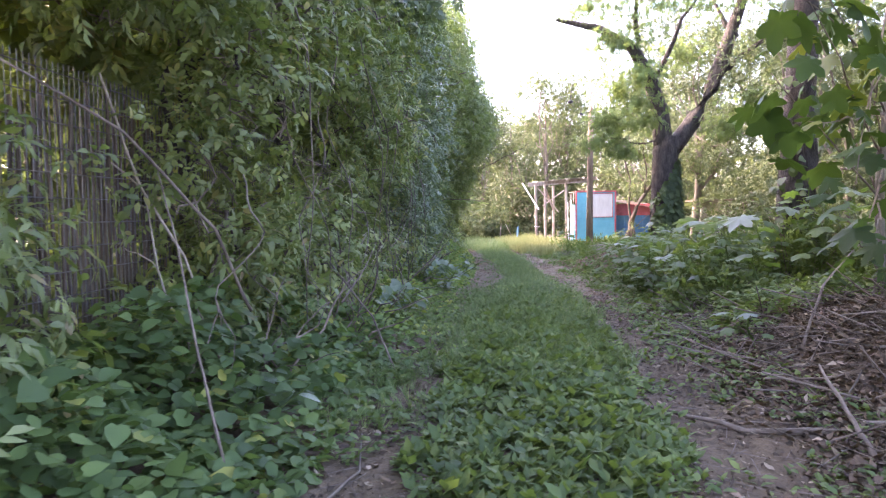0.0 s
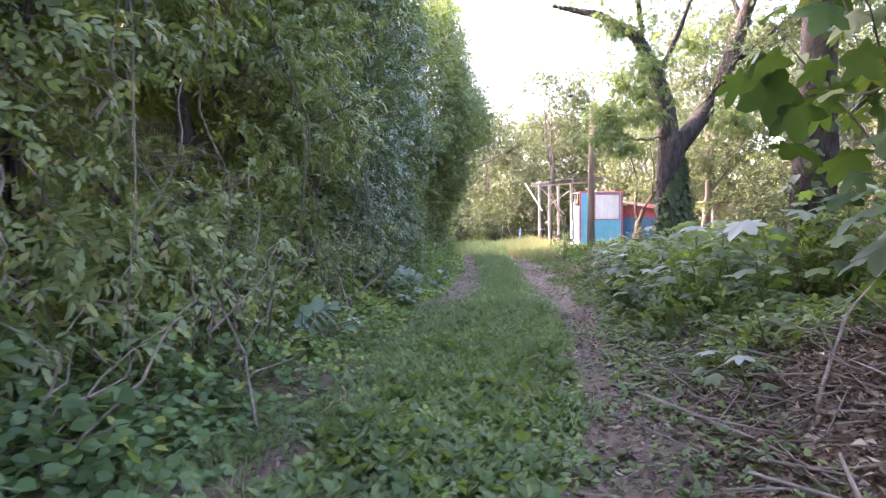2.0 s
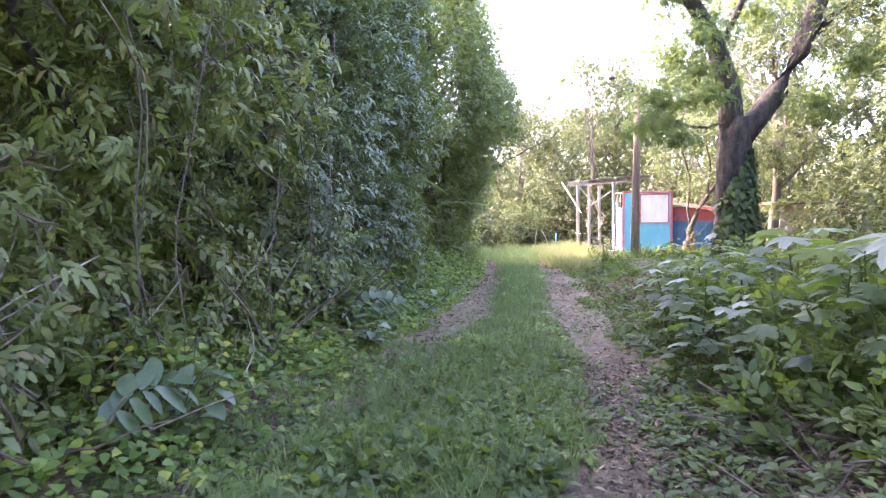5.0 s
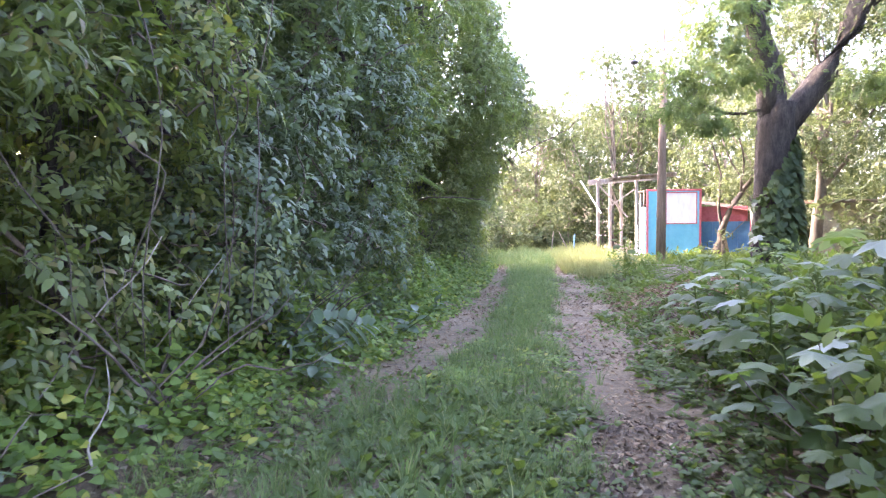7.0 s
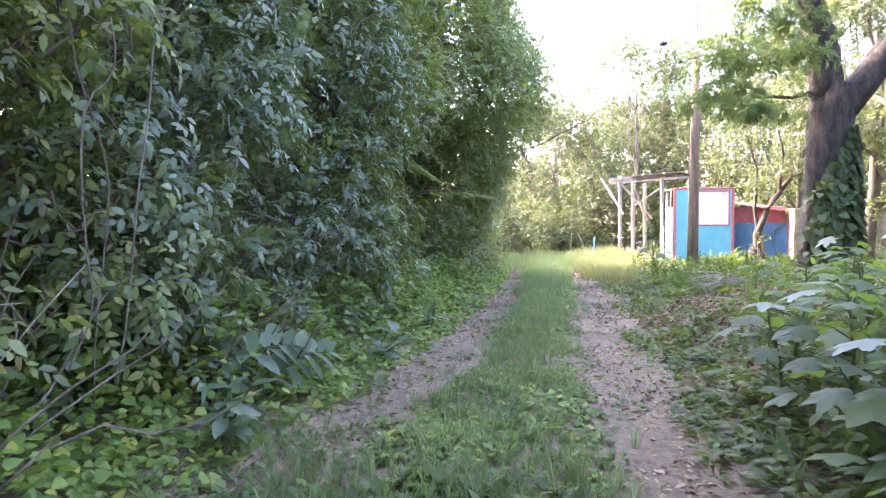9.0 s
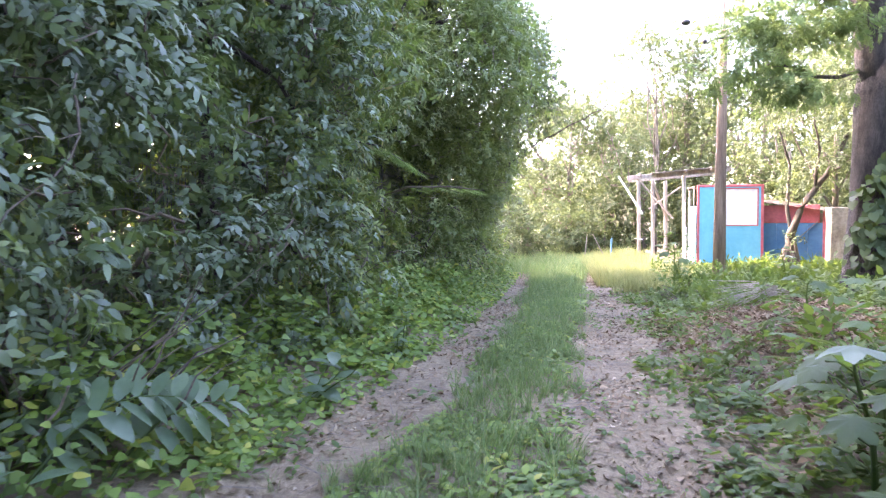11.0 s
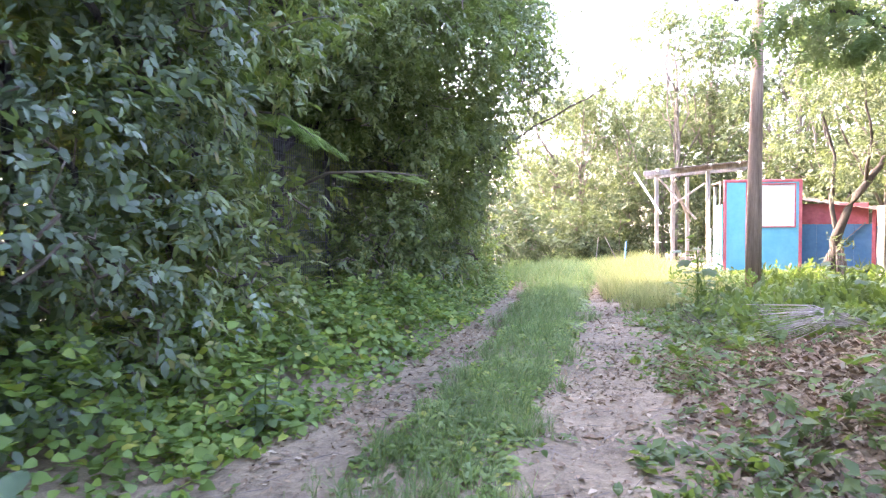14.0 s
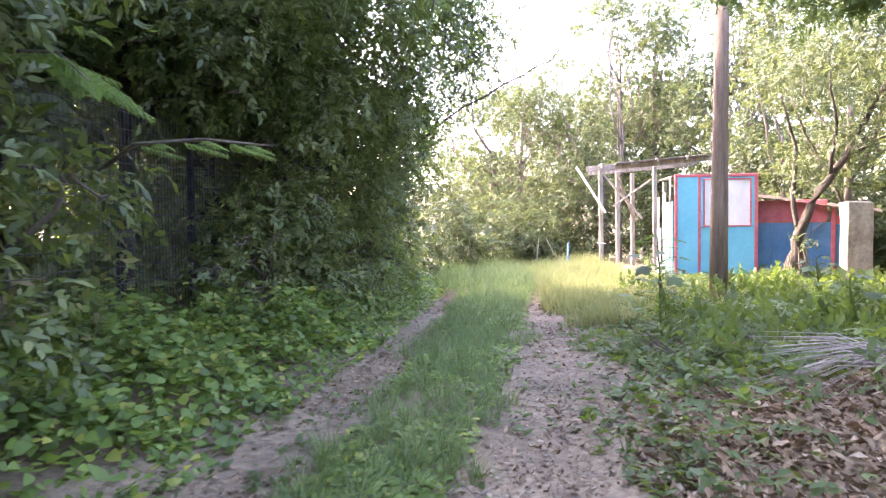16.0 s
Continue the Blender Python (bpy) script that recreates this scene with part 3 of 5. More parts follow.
    scatter("ivy", [heart(0.9)], P, d * .4 + rng.normal(size=(n, 3)) * .35 + [0, 0, -0.8], d + [0, 0, .4], 0.10 + 0.09 * rng.random(n), IVY, ob, "dark glossy ivy leaves")
    return ob


forked_tree()


def dark_trunk(x, y, r, lean, seed, top=8.0):
    blobs = [(x + lean * top + dx, y + dy, top - 1 + dz, 1.3, 1.3, .7) for dx, dy, dz in ((0, 0, .6), (1.2, -.8, 0), (-1.0, .6, .2), (.3, 1.2, -.3), (1.6, 1, .4), (-.6, -1.6, .1), (.4, 2.4, .2), (-1.0, 2.6, .6))]
    ob = thing("dark_tree", "thick dark trunk with deeply furrowed bark", "tree")
    bm = bmesh.new()
    tube(bm, [(x + lean * z, y, z) for z in np.linspace(-0.2, top, 12)], [r * (1.25 if i == 0 else 1.0 - 0.04 * i) for i in range(12)], 14, 0.35, seed)
    part("trunk", bm, BARK, ob, smooth=True)
    for i, b0 in enumerate(blobs):
        bm = bmesh.new()
        branch_out(bm, (x + lean * (top - 2.5), y, top - 2.5), b0[:3], r * .35, .03, 6, .4, seed + i, 6)
        part("limb", bm, BARK, ob, smooth=True)
    P, F, U, S = blob_leaves(blobs, 14, 0.36, depth=0.8)
    scatter("crown", SPRIG_FAR, P, F, U, S, TREE, ob)
    n = 110
    a, z = rng.normal(-1.9, .8, n), rng.uniform(0, 3.6, n)
    rad = r + .02 + .12 * rng.random(n)
    d = np.stack([np.cos(a), np.sin(a), np.zeros(n)], 1)
    P = np.stack([x + lean * z + np.cos(a) * rad, y + np.sin(a) * rad, z], 1)
    scatter("ivy", [heart(0.9)], P, d * .4 + rng.normal(size=(n, 3)) * .35 + [0, 0, -0.8], d + [0, 0, .4], 0.09 + 0.08 * rng.random(n), IVY, ob, "dark glossy ivy leaves")


dark_trunk(5.38, 10.9, 0.27, 0.03, 61)


# tree above the view, added so its canopy shades the right-hand start
def shade_tree(x, y, r, seed, blobs, label):
    ob = thing("shade_tree", label, "tree")
    bm = bmesh.new()
    tube(bm, [(x, y, -.2), (x + .05, y, 1.2), (x, y, 2.6), (x - .1, y, 4.2)], [r * 1.3, r, r * .95, r * .8], 12, .3, seed)
    part("trunk", bm, BARK, ob, smooth=True)
    for i, b0 in enumerate(blobs):
        bm = bmesh.new()
        branch_out(bm, (x, y, 3.4), b0[:3], r * .4, .03, 6, .4, seed + i, 6)
        part("limb", bm, BARK, ob, smooth=True)
    P, F, U, S = blob_leaves(blobs, 40, .32, depth=.8, gaps=.4)
    scatter("crown", SPRIG_FAR, P, F, U, S, TREE, ob)


shade_tree(7.4, 4.5, .3, 65, [(x, y, z, 1.7, 1.6, .8) for x, y, z in ((7.4, 4.5, 6.6), (5.4, 5.6, 6.3), (6.6, 8.0, 7.0), (5.2, 3.0, 5.4), (4.4, 1.0, 5.4), (6.2, 1.0, 6.2), (4.9, -2.0, 5.6), (4.7, 5.2, 5.2), (8.6, 6.8, 6.6), (8.8, 2.6, 6.4))], "unseen spreading tree added to shade the start of the track")


# ---- utility pole ----
def utility_pole(x, y):
    ob = thing("utility_pole", "weathered brown wooden utility pole with a small bracket", "pole", (x, y, gz(x, y)))
    bm = bmesh.new()
    tube(bm, [(0, 0, -0.2), (0.01, 0, 1.5), (0.03, 0, 3.2), (0.05, 0, 5.0)], [0.122, 0.112, 0.100, 0.088], 12, 0.12, 2)
    part("shaft", bm, POLEWOOD, ob, smooth=True)
    bm = bmesh.new()
    tube(bm, [(0.04, -.09, 4.6), (0.05, -.08, 6.1)], 0.025, 6)
    part("mast", bm, POLEWOOD, ob)
    bm = bmesh.new()
    tube(bm, [(0.04, -.1, 4.86), (-0.16, -.12, 4.83), (-0.30, -.12, 4.75)], 0.022, 6)
    part("bracket", bm, BLACK, ob, "dark metal bracket")
    bm = bmesh.new()
    bmesh.ops.create_uvsphere(bm, u_segments=8, v_segments=6, radius=0.05, matrix=Matrix.Translation((-0.32, -.12, 4.80)))
    part("insulator", bm, BLACK, ob, "dark insulator")


utility_pole(5.29, 24.95)


def hanging_cable():
    """A slack cable end that hangs from the mast's top with a black knob on it."""
    ob = thing("hanging_cable", "slack black cable end with a dark plastic knob", "cable")
    bm = bmesh.new()
    tube(bm, [(5.34, 24.87, 5.85), (5.05, 24.95, 6.1), (4.8, 25, 6.0), (4.68, 25, 5.65), (4.64, 25, 5.22)], 0.012, 5)
    part("cord", bm, BLACK, ob)
    bm = bmesh.new()
    bmesh.ops.create_uvsphere(bm, u_segments=10, v_segments=7, radius=0.10, matrix=Matrix.Translation((4.64, 25, 5.15)) @ Matrix.Diagonal((1, 1, .6, 1)))
    part("knob", bm, BLACK, ob)


hanging_cable()


# ---- blue booth ----
def booth():
    """A front of two painted boards, with a framed window sheet, on a timber frame."""
    ob = thing("booth", "derelict bright blue booth with red trim and cloudy white window", "booth", (6.05, 31.33, -0.18))
    ob.rotation_euler = (0, 0, radians(1))
    W, H, D = 1.79, 2.40, 1.3
    def bx(name, lo, hi, mat, label="", bev=0.006, parent=ob):
        bm = bmesh.new()
        box(bm, lo, hi, bev)
        return part(name, bm, mat, parent, label)
    bx("board", (0.045, 0, 0.05), (0.51, 0.03, H - .05), BLUE, "narrow bright blue board")
    bx("board", (0.55, 0, 0.05), (W - .05, 0.03, 1.22), BLUE, "blue lower board")
    bx("board", (0.55, 0, 1.22), (0.62, 0.03, H - .05), BLUE)
    bx("board", (W - .13, 0, 1.22), (W - .05, 0.03, H - .05), BLUE)
    bx("board", (0.62, 0, 2.30), (W - .13, 0.03, H - .05), BLUE)
    for lo, hi in (((-.01, -.014, 0), (.055, .05, H)), ((.50, -.012, .06), (.56, .05, H - .06)), ((W - .065, -.014, 0), (W + .01, .05, H)), ((.055, -.014, H - .065), (W - .065, .05, H)), ((.055, -.014, 0), (W - .065, .05, .065))):
        bx("trim", lo, hi, RED, "red painted batten")
    win = bx("window", (0.65, .006, 1.25), (W - .16, .022, 2.27), WHITE, "cloudy white window sheet")
    for lo, hi in (((.62, -.015, 1.22), (W - .13, .04, 1.25)), ((.62, -.015, 2.27), (W - .13, .04, 2.30)), ((.62, -.015, 1.25), (.65, .04, 2.27)), ((W - .16, -.015, 1.25), (W - .13, .04, 2.27))):
        bx("frame", lo, hi, RED, "red window frame", parent=win)
    bx("lever", (.51, -.05, 1.2), (.66, -.015, 1.225), OLDWOOD)
    for x0 in (0.0, W - 0.08):
        bx("stud", (x0, D - .08, -.05), (x0 + .08, D, H - .1), OLDWOOD)
    bx("side_board", (W - .03, .05, 0.05), (W, D - .08, H - .15), BLUE)
    bx("side_board", (0.0, .3, 0.05), (.03, D - .08, H - .6), BLUE)
    bx("roof", (-.05, .06, H - .06), (W + .05, D + .05, H - .02), ROOFMETAL)
    bx("base", (-.04, -.02, -.1), (W + .04, D, 0), OLDWOOD)
    # pale loose boards leaning at the open side
    for x0, top, w, mat in ((-.11, 2.38, .08, OLDWOOD), (-.24, 2.0, .10, WHITE), (-.37, 1.9, .09, WHITE), (-.33, 1.2, .11, WHITE)):
        bm = bmesh.new()
        beam(bm, (x0, .03, -.05), (x0 + .03, .1, top), w, .025)
        part("loose_board", bm, mat, ob, "pale weathered board")


booth()


# ---- timber frame beside the booth ----
def timber_frame():
    ob = thing("timber_frame", "weathered grey-brown timber frame of a collapsing shelter", "shelter")
    y = 36.0
    def bm_beam(name, a, c, w, h, mat=OLDWOOD, label=""):
        bm = bmesh.new()
        beam(bm, a, c, w, h)
        part(name, bm, mat, ob, label)
    for x, dy, top in ((4.93, 0, 2.72), (5.5, .7, 2.7), (6.06, 1.5, 2.7), (6.47, 0, 2.78)):
        bm_beam("post", (x, y + dy, -.5), (x - .02, y + dy, top), .12, .12)
    bm_beam("top_beam", (4.5, y - .09, 2.72), (8.0, y - .11, 2.98), .07, .16)
    bm_beam("top_beam", (4.7, y + 1.5, 2.72), (8.0, y + 1.5, 2.95), .07, .14)
    bm_beam("plank", (5.3, y - .25, 2.86), (7.9, y - .2, 3.06), .24, .035, PALEBARK, "pale weathered plank laid on the beam")
    bm_beam("plank", (5.6, y + .5, 2.9), (7.6, y + .7, 3.06), .22, .03, PALEBARK, "pale weathered plank laid on the beam")
    for x in (4.93, 5.75, 6.47, 7.3):
        bm_beam("rafter", (x, y - .35, 2.80 + .075 * (x - 4.7)), (x, y + 1.8, 2.82 + .075 * (x - 4.7)), .06, .11)
    bm_beam("brace", (4.96, y - .08, 2.58), (6.09, y - .02, 1.28), .12, .05)
    bm_beam("brace", (5.24, y - .14, 1.62), (6.34, y - .14, 2.4), .11, .05)
    bm_beam("brace", (5.5, y + .62, 2.5), (6.1, y + 1.3, 1.2), .1, .04)
    bm_beam("slanting_board", (4.2, y - .2, 2.78), (5.02, y - .24, 1.45), .26, .05, WHITE, "broad whitish board hanging aslant")
    bm_beam("notice", (4.78, y - .3, .58), (5.02, y - .3, .56), .24, .015, WHITE, "small white sheet")


timber_frame()


# ---- red and blue shed behind ----
def shed():
    ob = thing("shed", "low faded blue shed with red trim and rusty roof", "shed", (8.02, 32.3, -0.35))
    ob.rotation_euler = (0, 0, radians(-25))
    def bx(name, lo, hi, mat, label=""):
        bm = bmesh.new()
        box(bm, lo, hi, .008)
        return part(name, bm, mat, ob, label)
    for i in range(4):
        x0 = .02 + i * .41
        bx("board", (x0, 0, -.2), (x0 + .405, .04, 1.46), BLUE2)
    bx("board", (1.72, 0, -.2), (2.3, .04, 1.42), BLUE2)
    bx("fascia", (0, -.02, 1.464), (1.55, .05, 1.98), RED, "red painted upper board")
    bx("post", (1.63, -.04, -.3), (1.72, .05, 1.8), RED, "red post")
    bx("fascia", (1.724, -.02, 1.424), (2.35, .05, 1.62), RED, "red board")
    bx("side_wall", (2.3, .04, -.2), (2.34, 1.8, 1.5), BLUE2)
    bx("back_wall", (0, 1.8, -.2), (2.34, 1.84, 1.75), OLDWOOD)
    bm = bmesh.new()
    beam(bm, (.85, -.06, .85), (1.5, -.06, 1.5), .06, .02)
    part("brace", bm, OLDWOOD, ob, "grey diagonal slat")
    bm = bmesh.new()
    n = 24
    for k in range(n):
        x0, x1 = -.2 + 2.8 * k / n, -.2 + 2.8 * (k + 1) / n
        z0, z1 = (2.08 - .16 * x + .02 * (i % 2) for i, x in ((k, x0), (k + 1, x1)))
        v = [bm.verts.new(p) for p in ((x0, -.25, z0), (x1, -.25, z1), (x1, 2.0, z1 + .1), (x0, 2.0, z0 + .1))]
        bm.faces.new(v)
    bmesh.ops.remove_doubles(bm, verts=bm.verts, dist=.001)
    bmesh.ops.solidify(bm, geom=bm.faces[:], thickness=.012)
    part("roof", bm, ROOFMETAL, ob, "rusty corrugated roof")


shed()


def pale_wall():
    ob = thing("ruined_wall", "pale plastered ruin wall with a dark flat roof edge", "ruin", (9.08, 29.9, -0.15))
    bm = bmesh.new()
    g = box(bm, (0, 0, -.2), (.52, .35, 1.68), .03)
    bmesh.ops.subdivide_edges(bm, edges=bm.edges[:], cuts=3, use_grid_fill=True)
    for v in bm.verts:
        v.co += noise.noise_vector(v.co * 3) * .03
    part("pier", bm, PLASTER, ob, "crumbling pale pier")
    bm = bmesh.new()
    box(bm, (1.4, -1.6, -.2), (5.0, -1.4, 1.80), .01)
    part("wall", bm, PLASTER, ob)
    bm = bmesh.new()
    box(bm, (1.3, -1.85, 1.805), (5.1, 0, 1.89), .01)
    part("roof", bm, ROOFMETAL, ob, "dark roof slab")


pale_wall()

# ---- trees behind and beside ----
YG = "small tree with sunlit yellow-green leaves"
FAR = "tall tree with hazy pale green sunlit foliage"


def crown_blobs(x, y, z, w, h, n, seed):
    rr = random.Random(seed)
    return [(x + rr.uniform(-w, w), y + rr.uniform(-w, w) * .7, z + rr.uniform(-h, h), rr.uniform(.5, 1.0) * w * .6, rr.uniform(.5, 1.0) * w * .6, rr.uniform(.4, .8) * w * .5) for _ in range(n)]


for i, (x, y, z, w, h, n, th, lab) in enumerate((
        (8.9, 38.6, 4.6, 1.6, 2.0, 12, 4.0, YG), (9.4, 26.0, 5.6, 2.0, 2.6, 16, 4.8, YG), (9.6, 31, 4.0, 1.8, 1.6, 12, 3.6, YG),
        (9.6, 35, 4.4, 1.7, 1.8, 12, 3.6, YG), (12, 25.0, 5.6, 2.3, 3.0, 16, 4.6, YG), (11.0, 20.5, 5.6, 2.2, 3.0, 16, 4.8, YG), (9.8, 17, 3.5, 1.7, 1.6, 11, 3.2, YG),
        (8.6, 13, 3.2, 1.5, 1.5, 10, 3.0, YG), (7.2, 9, 3.2, 1.3, 1.3, 9, 3.0, YG),
        (5.6, 41, 3.8, 1.9, 1.6, 12, 3, FAR), (-1.2, 33, 2.8, 1.4, 1.7, 12, 2.6, FAR),
        (1.5, 44, 4.5, 2.4, 2.6, 14, 4, FAR), (6, 48, 4.6, 2.6, 2.6, 14, 4, FAR), (10, 42, 6.0, 3, 3.2, 16, 5, FAR), (14, 36, 6.5, 3, 3.5, 16, 5.5, FAR),
        (16, 28, 6.5, 3, 3.5, 16, 5.5, FAR), (15, 20, 6.5, 3, 3.5, 16, 5.5, FAR), (13, 13, 6.0, 2.6, 3, 14, 5, FAR), (11, 6, 5.5, 2.6, 3, 14, 5, FAR))):
    far = y > 30 or x > 12
    bush_tree("tree", lab, x, y, crown_blobs(x, y, z, w, h, n, 80 + i), TREE, SPRIG_FAR, *((7, .36) if x > 12.5 or y < 10 else (17, .22) if far else (34, .17)), th, 0.10 if w < 2 else 0.16, 80 + i, PALEBARK, 14, limbs=7)
for i, (x, y, z, w, h, n, th) in enumerate(((7.6, 41, 7.0, 1.7, 2.6, 13, 6.5), (9.6, 38, 7.6, 2.0, 3.0, 15, 7), (4.6, 45, 6.2, 1.8, 2.2, 12, 5.6), (2.6, 42, 5.4, 1.7, 2.0, 12, 5), (12, 34, 8.0, 2.4, 3.2, 16, 7), (6.0, 40, 7.8, 1.6, 2.6, 14, 7))):
    bush_tree("slender_tree", "slender tall tree with thin sparse sunlit foliage", x, y, crown_blobs(x, y, z, w, h, n, 180 + i), TREE, SPRIG_FAR, 20, .2, th, .09, 180 + i, PALEBARK, 40, limbs=9)
for i, (x, y, s) in enumerate(((-8, 55, 1.0), (0, 60, 1.0), (9, 62, 1.1), (18, 55, 1.2), (26, 42, 1.2), (27, 24, 1.2), (25, 6, 1.2), (-12, 40, 1.2), (-10, 22, 1.3), (-9, 6, 1.2), (-8, -8, 1.2), (8, -16, 1.0))):
    bush_tree("tree", FAR, x, y, crown_blobs(x, y, 5.2 * s, 3.6 * s, 3.6 * s, 16, 130 + i), TREE, SPRIG_FAR, 4, 0.6, 5 * s, 0.2, 130 + i, PALEBARK, 0, limbs=6)


for i, (x, y, r, tall) in enumerate(((-.6, 31.5, 1.3, 3.2), (.2, 39, 1.6, 3.2), (2.2, 43, 1.7, 3.2), (4.0, 40, 1.2, 2.2), (5.5, 42, 1.8, 3.0), (8, 40, 2, 3.2), (10.5, 37, 2, 3.4), (12.6, 33, 2, 3.4), (13.8, 29, 2, 3.2), (13.5, 24, 2, 3.2), (12.6, 19, 2, 3.2), (10.8, 14.6, 1.8, 2.8), (9.4, 10.5, 1.6, 2.6), (8.6, 6.5, 1.6, 2.6), (10.2, 23.4, 1.4, 2.4), (9.4, 19.2, 1.2, 1.8), (8.4, 15.8, 1.0, 1.5), (3, 52, 2.6, 5), (9, 50, 2.6, 5), (15, 44, 2.6, 5), (19, 36, 2.6, 5), (19, 26, 2.6, 5), (18, 16, 2.6, 5), (15, 8, 2.6, 5), (9.5, 34.5, 1.2, 2.2), (1.0, 36.5, 1.2, 1.7), (2.4, 39, 1.4, 1.8), (2.9, 38.4, .9, 1.3), (-.3, 33.2, 1.2, 2.0))):
    edge_shrub(x, y, r, tall, 500 + i, TREE if x > 2 or y > 33 else HEDGE, SPRIG_FAR, *((.42, "sunlit leafy shrub under the trees", 8) if x > 12.4 or y < 12 or y > 45 else (.26, "sunlit leafy shrub under the trees", 12)))


# ---- large-leaved plants on the right ----
def lobed_mesh(name, lobes, deep, mat):
    """A flat lobed leaf, one unit long, its stalk end at the origin, with a sunken midrib."""
    bm = bmesh.new()
    c = bm.verts.new((0, .42, .02))
    ring = []
    n = lobes * 4
    for k in range(n + 1):
        a = radians(-90 + 16) + (2 * math.pi - radians(32)) * k / n
        lobe = (1 - deep) + deep * (0.5 + 0.5 * math.cos(2 * math.pi * lobes * k / n + math.pi)) ** 0.8
        r = 0.55 * lobe * (0.8 + 0.25 * math.cos(a - math.pi / 2))
        ring.append(bm.verts.new((r * math.cos(a), .42 + r * math.sin(a), -.16 * (r / .55) ** 2 + .02 * math.cos(k * 1.7))))
    base = bm.verts.new((0, .2, .0))
    for p, q in zip(ring, ring[1:]):
        bm.faces.new((c, p, q))
    bm.faces.new((c, base, ring[0]))
    bm.faces.new((c, ring[-1], base))
    me = bpy.data.meshes.new(name)
    bm.to_mesh(me)
    bm.free()
    me.materials.append(mat)
    me.shade_smooth()
    return me


LOBED = [lobed_mesh("leaf", 5, .3, BIGLEAF), lobed_mesh("leaf", 7, .38, BIGLEAF)]
MAPLES = [lobed_mesh("leaf", 5, .42, MAPLE), lobed_mesh("leaf", 7, .5, MAPLE)]
PALE = [lobed_mesh("leaf", 7, .45, SILVER)]


def leaf_object(me, parent, at, yaw, pitch, roll, size):
    o = new("leaf", me)
    o.parent = parent
    o.matrix_basis = pose(*at, pitch, roll, yaw) @ Matrix.Scale(size, 4)
    return o


def big_plant(x, y, tall, n, size, seed, pale=0, meshes=LOBED):
    rr = random.Random(seed)
    ob = thing("large_leaved_plant", "upright weed with broad lobed green leaves at the track edge", "plant", (x, y, gz(x, y) - .02), "large-leaved plants")
    bm = bmesh.new()
    lean = Vector((rr.uniform(-.2, .1), rr.uniform(-.15, .15), 0)) * tall
    pts = bent((0, 0, 0), Vector((0, 0, tall)) + lean, 6, .08, seed)
    tube(bm, pts, [.016, .015, .013, .012, .010, .008, .005], 6)
    leaves = []
    n = n * 2
    for i in range(n):
        f = 0.2 + 0.8 * (i + .5) / n
        k = min(5, int(f * 6))
        p = pts[k].lerp(pts[k + 1], f * 6 - k)
        a = i * 137.5 + rr.uniform(-20, 20)
        d = Vector((math.cos(radians(a)), math.sin(radians(a)), rr.uniform(.2, .6))) * rr.uniform(.12, .28) * (1.2 - .6 * f)
        tube(bm, [p, p + d * .6 + Vector((0, 0, .02)), p + d], .005, 4)
        leaves.append((p + d, a - 90, rr.uniform(-22, 12), rr.uniform(-15, 15), size * (.62 if i < n - pale else 1.15) * rr.uniform(.6, 1.1) * (1.15 - .4 * abs(f - .6))))
    part("stem", bm, WEED, ob)
    for i, (p, a, pt, rl, s) in enumerate(leaves):
        leaf_object(PALE[0] if i >= n - pale else meshes[i % 2], ob, p, a, pt, rl, s)
    return ob


for i, (x, y, tall, n, size, pale) in enumerate((
        (4.5, 9.9, 1.25, 11, .62, 3), (4.0, 8.9, .8, 9, .4, 0), (4.1, 10.4, .95, 10, .45, 0), (3.9, 11.6, 1.0, 10, .42, 1), (4.5, 12.4, 1.2, 11, .5, 2),
        (3.9, 13.3, .9, 10, .4, 1), (4.4, 14.2, 1.0, 10, .45, 0), (5.0, 13.4, 1.2, 10, .5, 1), (4.9, 15.4, .9, 9, .4, 0), (5.2, 16.6, .9, 9, .4, 1), (4.35, 16.8, .6, 8, .3, 0),
        (4.1, 22.6, 1.15, 10, .34, 0), (4.5, 24.5, .8, 9, .3, 0), (5.6, 21.6, .7, 8, .3, 1), (6.2, 24, .8, 8, .3, 0), (2.9, 6.6, .35, 4, .25, 2), (4.9, 9.2, 1.45, 11, .5, 1), (5.0, 10.1, 1.6, 11, .5, 1), (5.4, 8.6, 1.5, 11, .45, 0), (4.0, 12.4, .9, 10, .45, 2), (3.75, 10.9, .7, 9, .4, 1),
        (3.3, 10.9, .7, 8, .42, 1), (3.4, 11.7, .85, 9, .46, 1), (3.6, 12.6, .95, 9, .45, 1), (3.55, 13.6, .8, 8, .42, 1), (3.8, 14.1, 1.0, 9, .42, 0), (3.45, 9.9, .9, 9, .46, 0), (3.9, 9.5, 1.1, 10, .5, 1), (4.3, 10.8, 1.2, 10, .5, 0))):
    big_plant(x, y, tall, n, size, 200 + i, pale)


